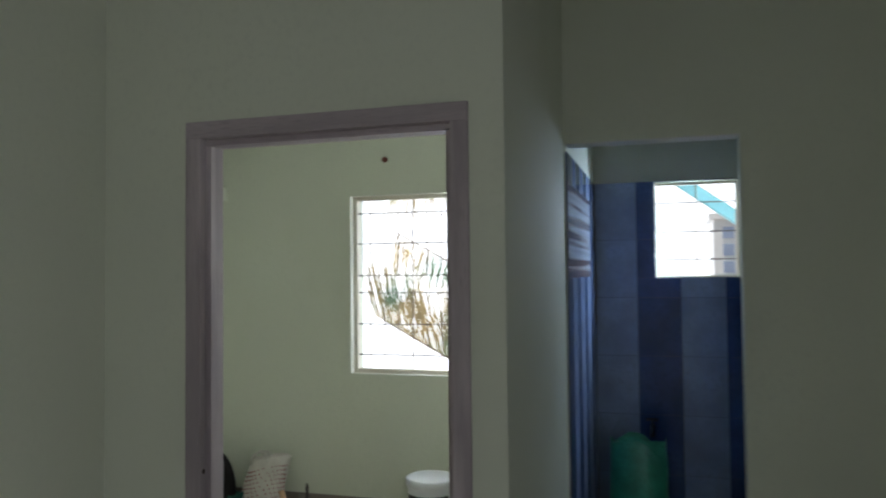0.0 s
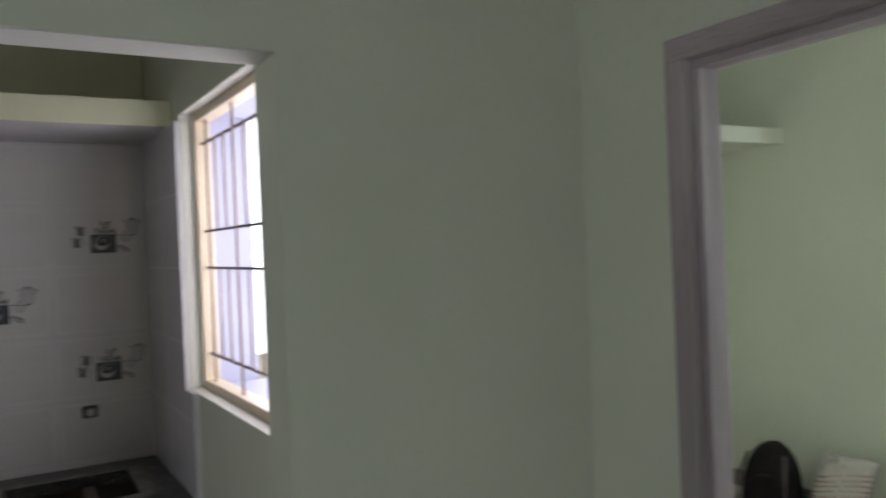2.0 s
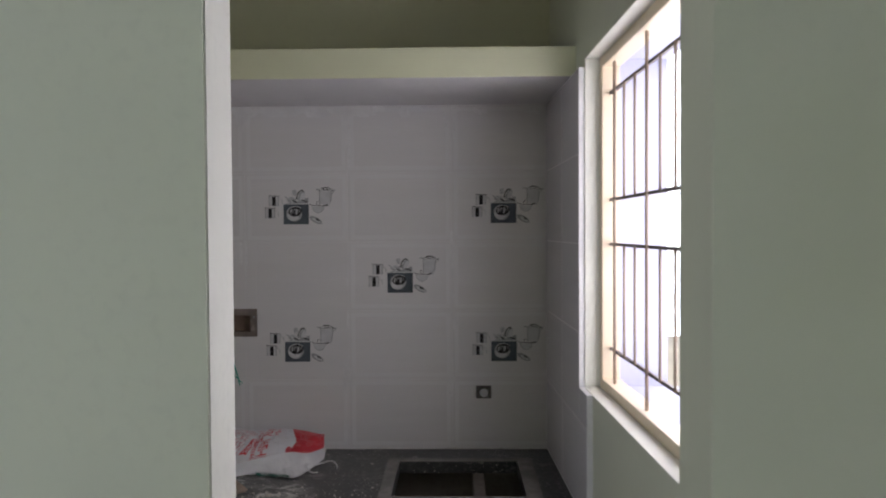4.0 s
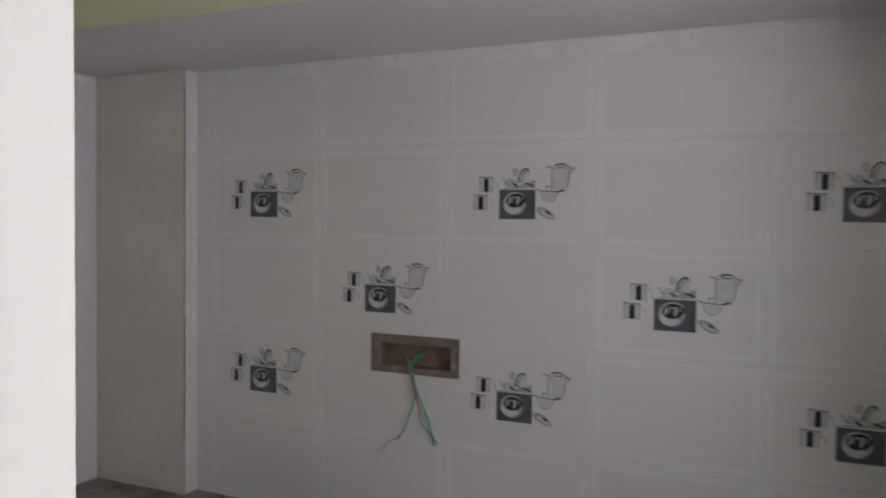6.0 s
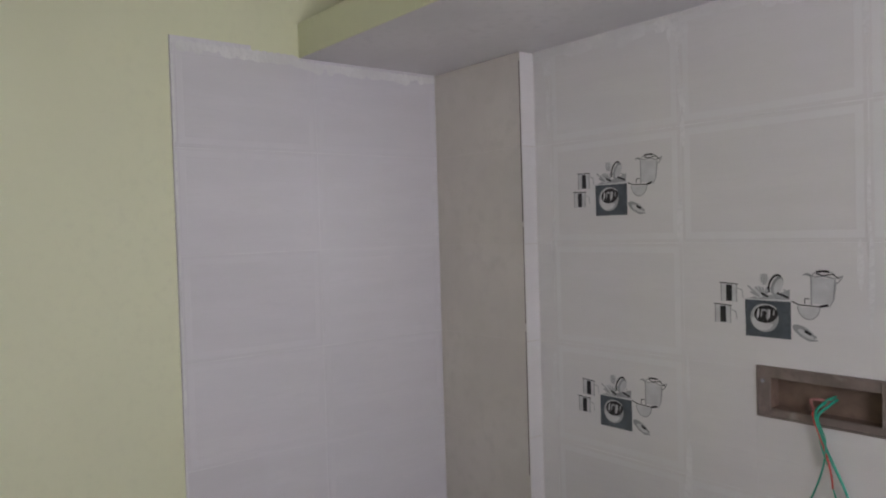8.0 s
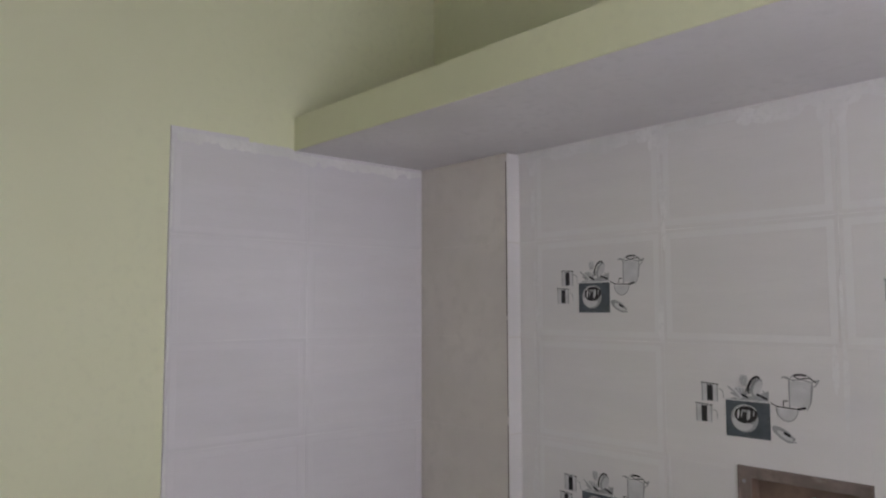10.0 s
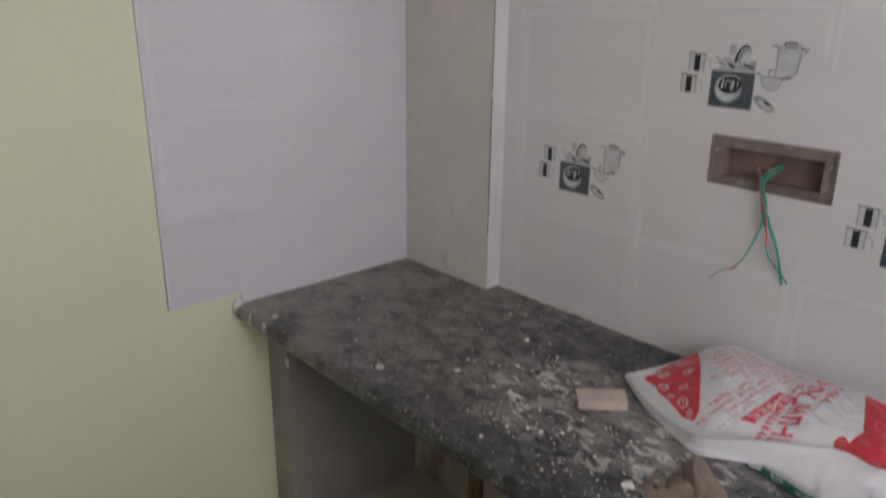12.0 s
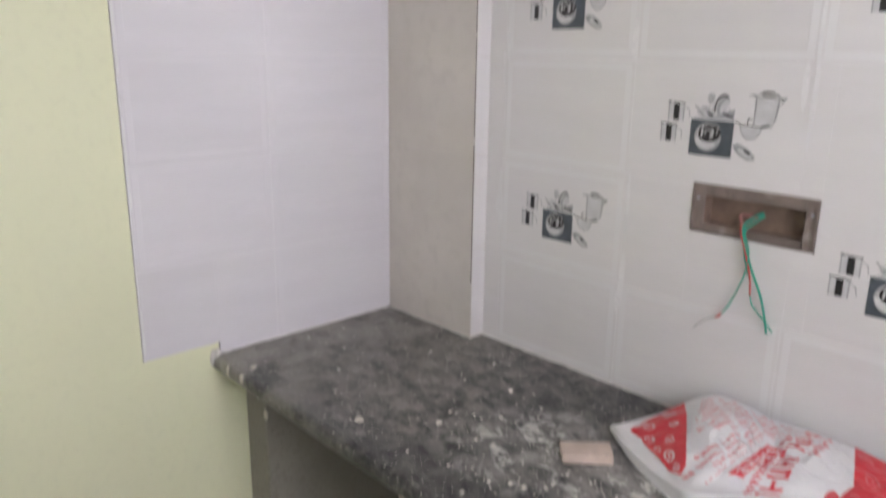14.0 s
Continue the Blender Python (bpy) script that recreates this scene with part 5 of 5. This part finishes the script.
pk = thing("folded_cloth", "small folded pink cloth with a grey blue patch on the floor", "cloth bundle", heap(0.062, 0.052, 0.065, 5, 3, 30), m_pinkcloth, at=pose(-0.355, -1.00, 0.0, 0, 0, 20))
bm = boxes((0.012, 0.05, -0.018, 0.018, 0.0, 0.003), bevel=0.001)
bmesh.ops.transform(bm, matrix=pose(0.012, -0.022, 0.057, -38, 22, 0), verts=bm.verts[:])
part("patch", bm, m_bluepatch, pk, "grey blue patch")


def slipper(at):
    """A rubber slipper: curved sole with a red thong strap."""
    s = thing("slipper", "black rubber slipper with red straps under the counter", "slipper", group="slippers", at=at)
    bm = bmesh.new()
    ring = []
    for k in range(28):
        a = k * math.tau / 28
        x = 0.125 * math.cos(a)
        w = 0.042 - 0.008 * math.cos(2 * a) + (0.008 if math.cos(a) > 0 else -0.002)
        ring.append((x, w * math.sin(a)))
    lo = [bm.verts.new((x, y, 0)) for x, y in ring]
    hi = [bm.verts.new((x, y, 0.020 + 0.006 * (x / 0.125) ** 2)) for x, y in ring]
    for k in range(28):
        bm.faces.new((lo[k], lo[(k + 1) % 28], hi[(k + 1) % 28], hi[k]))
    bm.faces.new(lo[::-1])
    bm.faces.new(hi)
    part("sole", bm, m_shoe, s)
    for sgn in (-1, 1):
        bm = bmesh.new()
        tube(bm, [(0.075, 0, 0.022), (0.06, sgn * 0.012, 0.045), (0.02, sgn * 0.034, 0.050), (-0.02, sgn * 0.042, 0.022)], [0.006, 0.010, 0.011, 0.007], 8)
        part("strap", bm, m_red, s, "red rubber strap")
    return s


sl = slipper(pose(0.255, -0.27, 0.0985, 0, 0, 20))
copy_thing(sl, pose(0.30, -0.42, 0.0985, 0, 0, 12))
thing("cloth_bundle", "dusty pink cloth bundle under the counter", "cloth bundle", heap(0.13, 0.12, 0.20, 8, 5), m_maroon, at=pose(0.83, -0.36, 0.0985))
bm = bmesh.new()
rnd = random.Random(4)
for k in range(40):
    x, y, s = rnd.uniform(-0.5, 0.2), rnd.uniform(-1.3, -0.62), rnd.uniform(0.002, 0.006)
    box(bm, x - s, x + s, y - s * 0.7, y + s * 0.7, 0.0012, 0.0012 + s * 0.5)
thing("floor_crumbs", "white plaster crumbs on the kitchen floor", "debris", bm, m_chip, kind="stuff")
bm = bmesh.new()
for a, b in (((0.570, 0.655), (0.588, 0.628)), ((0.566, 0.625), (0.574, 0.600)), ((0.582, 0.648), (0.592, 0.622))):
    box(bm, min(a[0], b[0]), min(a[0], b[0]) + 0.006, -0.5535, -0.5525, b[1], a[1])
thing("paint_mark", "white paint marks on the cement pier", "paint marks", bm, m_paper, kind="stuff")

# ---------------------------------------------------------------- bedroom things
m_plug = material("red_brown_plug", (0.20, 0.05, 0.03), 0.6, bump=0)
bm = bmesh.new()
lathe(bm, [(0.020, 0.0), (0.020, 0.006), (0.012, 0.012), (0.010, 0.022)], seg=16)
bmesh.ops.transform(bm, matrix=pose(FX, -1.615, 2.328, 0, -90, 0), verts=bm.verts[:])
thing("wall_plug", "small red brown pipe plug in the bedroom wall", "wall plug", bm, m_plug)

m_sack = material("cream_printed_cloth_bag", (0.60, 0.56, 0.50), 0.85, vary=0.08, scale=9, grain=90, bump=0.15)
m_dot = material("dull_red_dots", (0.34, 0.12, 0.12), 0.85, vary=0.1, scale=9, grain=90, bump=0.05)


def bed_place(a, b):
    ang = a * math.tau
    w = 0.150 * (1 - 0.10 * b) * (1 + 0.07 * math.sin(3 * ang + 5 * b))
    d = 0.085 * (1 - 0.45 * b ** 2)
    sup = 0.7
    cx, sx = math.cos(ang), math.sin(ang)
    return Vector((math.copysign(abs(cx) ** sup, cx) * d + 0.03 * b, math.copysign(abs(sx) ** sup, sx) * w - 0.12 * b, 0.35 * b + 0.012 * math.sin(2 * ang + 1) * b + 0.006 * noise.noise(Vector((a * 6, b * 6, 0)))))


ds = thing("dotted_bag", "cream cloth bag with rows of dull red dots on the floor", "bag", at=pose(4.95, -0.79, 0.0, -9, 0, 12))
bm = bmesh.new()
lump(bm, 60, 24, bed_place)
part("body", bm, m_sack, ds)
bm = bmesh.new()
for r in range(11):
    for c in range(15):
        a, b = 0.26 + 0.50 * (c + 0.5 * (r % 2)) / 15, 0.08 + 0.074 * r
        p = bed_place(a, b)
        n = Vector((p.x - 0.03 * b, p.y * 0.5, 0)).normalized()
        t1 = Vector((-n.y, n.x, 0))
        ring = [bm.verts.new(p + n * 0.0025 + (t1 * math.cos(k * math.tau / 7) + Vector((0, 0, 1)) * math.sin(k * math.tau / 7)) * 0.0062) for k in range(7)]
        bm.faces.new(ring)
tagged(part("dots", bm, m_dot, ds, "rows of dull red printed dots"), kind="stuff")
for sgn in (0, 1):
    bm = bmesh.new()
    tube(bm, [(-0.035 + 0.07 * sgn, -0.12, 0.33), (-0.02 + 0.06 * sgn, -0.11, 0.385), (0.02 * sgn, -0.06, 0.40), (-0.02 + 0.06 * sgn, -0.02, 0.38), (-0.035 + 0.07 * sgn, 0.0, 0.33)], 0.008, 8)
    part("handle", bm, m_sack, ds)

m_pack = material("black_nylon", (0.014, 0.010, 0.010), 0.75, spec=0.2, vary=0.3, scale=12, grain=140, bump=0.15)
m_zip = material("grey_zip_tape", (0.07, 0.06, 0.06), 0.5, vary=0.1, bump=0.05)
bp_ = thing("backpack", "black nylon backpack leaning in the bedroom corner", "backpack", at=pose(4.86, -0.475, 0.0, 0, 0, 15))
bm = bmesh.new()
lump(bm, 36, 20, lambda a, b: Vector((0.10 * math.cos(a * math.tau) * (1 - 0.5 * b ** 3) * (1 + 0.12 * noise.noise(Vector((a * 5, b * 4, 1)))) + 0.05 * b,
                                      0.17 * math.sin(a * math.tau) * math.sqrt(max(0.02, 1 - (b * 0.98) ** 3)), 0.40 * b)))
part("body", bm, m_pack, bp_)
bm = bmesh.new()
lump(bm, 30, 12, lambda a, b: Vector((-0.085 + 0.05 * math.cos(a * math.tau) * (1 - 0.4 * b * b), 0.115 * math.sin(a * math.tau) * math.sqrt(max(0.03, 1 - (b * 0.97) ** 3)), 0.03 + 0.22 * b)))
part("front_pocket", bm, m_pack, bp_)
for sgn in (-1, 1):
    bm = bmesh.new()
    tube(bm, [(-0.05, sgn * 0.10, 0.36), (-0.12, sgn * 0.12, 0.26), (-0.14, sgn * 0.13, 0.12), (-0.10, sgn * 0.14, 0.02)], 0.010, 6)
    part("strap", bm, m_zip, bp_)
m_teal = material("teal_green_cloth", (0.015, 0.09, 0.07), 0.85, vary=0.15, scale=12, grain=100, bump=0.2)
thing("teal_cloth", "crumpled teal green cloth beside the backpack", "cloth", heap(0.07, 0.09, 0.12, 2, 4, 28), m_teal, at=pose(4.88, -0.66, 0.0))

m_pail = material("white_plastic_pail", (0.74, 0.75, 0.77), 0.35, vary=0.03, scale=6, grain=60, bump=0.02)
m_label = material("black_pail_label", (0.05, 0.045, 0.05), 0.4, vary=0.1, bump=0)
pl = thing("paint_pail", "white plastic paint pail with a closed lid on the bedroom floor", "paint bucket", at=pose(4.88, -2.00, 0.0))
bm = bmesh.new()
lathe(bm, [(0.118, 0.0), (0.122, 0.004), (0.140, 0.30), (0.142, 0.318)], seg=40)
part("body", bm, m_pail, pl)
bm = bmesh.new()
lathe(bm, [(0.146, 0.300), (0.151, 0.302), (0.151, 0.338), (0.146, 0.344), (0.128, 0.344), (0.124, 0.338), (0.010, 0.337)], seg=40)
part("lid", bm, m_pail, pl, "white lid with a raised rim")
bm = bmesh.new()
for k in range(26):
    a = 2.0 + k * 2.3 / 26
    b = 2.0 + (k + 1) * 2.3 / 26
    q = [bm.verts.new((r * math.cos(t), r * math.sin(t), z)) for t, r, z in ((a, 0.1275, 0.06), (b, 0.1275, 0.06), (b, 0.1395, 0.255), (a, 0.1395, 0.255))]
    bm.faces.new(q)
bmesh.ops.solidify(bm, geom=bm.faces[:], thickness=0.0008)
part("label", bm, m_label, pl, "dark printed label")

m_wood = material("pale_orange_wood", (0.58, 0.36, 0.22), 0.6, vary=0.12, scale=10, grain=60, bump=0.1, streak=(3, 3, 0.5))
bm = bmesh.new()
tube(bm, [(4.72, -1.14, 0.012), (4.78, -1.045, 0.215)], 0.018, 12)
tube(bm, [(4.716, -1.145, 0.002), (4.738, -1.115, 0.065)], 0.024, 12)
thing("wooden_stick", "short pale orange wooden stick leaning in the bedroom", "stick", bm, m_wood)
bm = bmesh.new()
lathe(bm, [(0.012, 0.0), (0.012, 0.16), (0.006, 0.19)], 5.06, -1.08, seg=12)
thing("black_peg", "short black rod standing by the skirting", "rod", bm, m_shoe)
m_tub = material("pale_green_plastic_tub", (0.58, 0.60, 0.50), 0.4, vary=0.05, bump=0.02)
tb = thing("plastic_tub", "pale green plastic tub with a lid among the clutter", "tub", at=pose(4.42, -0.76, 0.0))
bm = bmesh.new()
lathe(bm, [(0.10, 0), (0.112, 0.155), (0.115, 0.175)], seg=32)
part("body", bm, m_tub, tb)
bm = bmesh.new()
lathe(bm, [(0.119, 0.165), (0.121, 0.183), (0.115, 0.189), (0.02, 0.191)], seg=32)
part("lid", bm, m_tub, tb)

# ---------------------------------------------------------------- bathroom
end = pose(BTX, 0, 0, 0, 0, -90)
zb = [0.3525 * k for k in range(7)]
yb = [2.970, 3.218, 3.471, 3.725, 3.978, 4.231, 4.45]
for i, (a, b) in enumerate(zip(yb, yb[1:])):
    mt = (m_blue, m_navy, m_blue, m_navy, m_blue, m_navy)[i]
    for z0, z1 in zip(zb, zb[1:]):
        spans = [(a, b, z0, z1)]
        if b > -PY1 and a < -PY0 and z1 > PZ0:
            spans = []
            if a < -PY1:
                spans.append((a, -PY1, max(z0, PZ0), z1))
            if b > -PY0:
                spans.append((-PY0, b, max(z0, PZ0), z1))
            if z0 < PZ0:
                spans.append((a, b, z0, PZ0))
        for p in spans:
            if p[1] - p[0] > 0.01 and p[3] - p[2] > 0.01:
                lay(w_bath, p[0] + 0.001, p[2] + 0.001, p[1] - p[0] - 0.002, p[3] - p[2] - 0.002, mt, end, False)
sd = pose(0, CY - 0.006, 0)
zs_side = [0.0, 0.385, 0.77, 1.155, 1.54, 1.98, 2.115]
xb = [TX + 0.012 + 0.1640 * k for k in range(9)]
for i, (a, b) in enumerate(zip(xb, xb[1:])):
    for z0, z1 in zip(zs_side, zs_side[1:]):
        picture = z0 == 1.54 and i < 6
        lay(w_bath_side, a + 0.001, z0 + 0.001, b - a - 0.002, z1 - z0 - 0.002, m_wave if picture else (m_navy, m_blue)[i % 2], sd, False)

m_bgrout = material("grey_blue_grout", (0.12, 0.13, 0.17), 0.8, bump=0)
part("tile_bed", boxes((BTX - 0.0072, BTX, -4.45, PY0, 0, 2.115), (BTX - 0.0072, BTX, PY1, -2.970, 0, 2.115), (BTX - 0.0072, BTX, PY0, PY1, 0, PZ0), (BTX - 0.0072, BTX, PY0, PY1, PZ1, 2.115)), m_bgrout, w_bath)
part("tile_bed", boxes((TX + 0.010, BTX - 0.008, CY - 0.0132, CY - 0.006, 0, 2.115)), m_bgrout, w_bath_side)
m_gsheet = material("green_plastic_sheet", (0.04, 0.30, 0.20), 0.35, vary=0.2, scale=10, grain=60, bump=0.15)
gs = thing("green_bag", "dark green plastic sack standing in the bathroom", "sack", at=pose(4.78, -3.225, 0.0))
bm = bmesh.new()
lump(bm, 44, 22, lambda a, b: Vector((0.12 * math.cos(a * math.tau) * (1 - 0.45 * b * b) * (1 + 0.14 * noise.noise(Vector((a * 7, b * 4, 2)))),
                                      0.165 * math.copysign(abs(math.sin(a * math.tau)) ** 0.7, math.sin(a * math.tau)) * (1 - 0.10 * b) * (1 + 0.08 * noise.noise(Vector((a * 6, b * 5, 6)))),
                                      b * (0.64 + 0.015 * math.sin(a * math.tau) + 0.035 * math.cos(4 * a * math.tau) + 0.02 * math.sin(3 * a * math.tau)))))
part("body", bm, m_gsheet, gs)
m_tapm = material("black_plastic_tap", (0.03, 0.03, 0.035), 0.4, bump=0)
bt = thing("bath_tap", "small black plastic tap on the blue tiled wall", "tap")
bm = bmesh.new()
tube(bm, [(BTX - 0.008, -3.29, 0.64), (BTX - 0.06, -3.29, 0.64), (BTX - 0.09, -3.29, 0.625), (BTX - 0.095, -3.29, 0.59)], 0.013, 10)
part("spout", bm, m_tapm, bt)
bm = bmesh.new()
tube(bm, [(BTX - 0.05, -3.29, 0.65), (BTX - 0.05, -3.29, 0.68)], 0.008, 8)
tube(bm, [(BTX - 0.05, -3.325, 0.683), (BTX - 0.05, -3.255, 0.683)], 0.009, 8)
part("handle", bm, m_tapm, bt)

# ---------------------------------------------------------------- floor tiles
floor = bpy.data.objects["floor"]
fm = {}


def floor_tile(x, y, w, d):
    key = (round(w, 3), round(d, 3))
    if key not in fm:
        bm = bmesh.new()
        lo = [bm.verts.new(p) for p in ((0, 0, -0.008), (w, 0, -0.008), (w, d, -0.008), (0, d, -0.008))]
        mid = [bm.verts.new((v.co.x, v.co.y, -0.001)) for v in lo]
        hi = [bm.verts.new(p) for p in ((0.001, 0.001, 0), (w - 0.001, 0.001, 0), (w - 0.001, d - 0.001, 0), (0.001, d - 0.001, 0))]
        for a, b in ((lo, mid), (mid, hi)):
            for k in range(4):
                bm.faces.new((a[k], a[(k + 1) % 4], b[(k + 1) % 4], b[k]))
        bm.faces.new(hi)
        fm[key] = mesh("floor_tile", bm, m_floor)
    t = new("floor_tile", fm[key])
    t.matrix_world = pose(x, y, 0)
    t.parent = floor
    return t


x = HX
while x < 5.2:
    y = HY
    while y < 0.0:
        floor_tile(x + 0.001, y + 0.001, min(0.598, 5.24 - x), min(0.598, 0.09 - y))
        y += 0.6
    x += 0.6
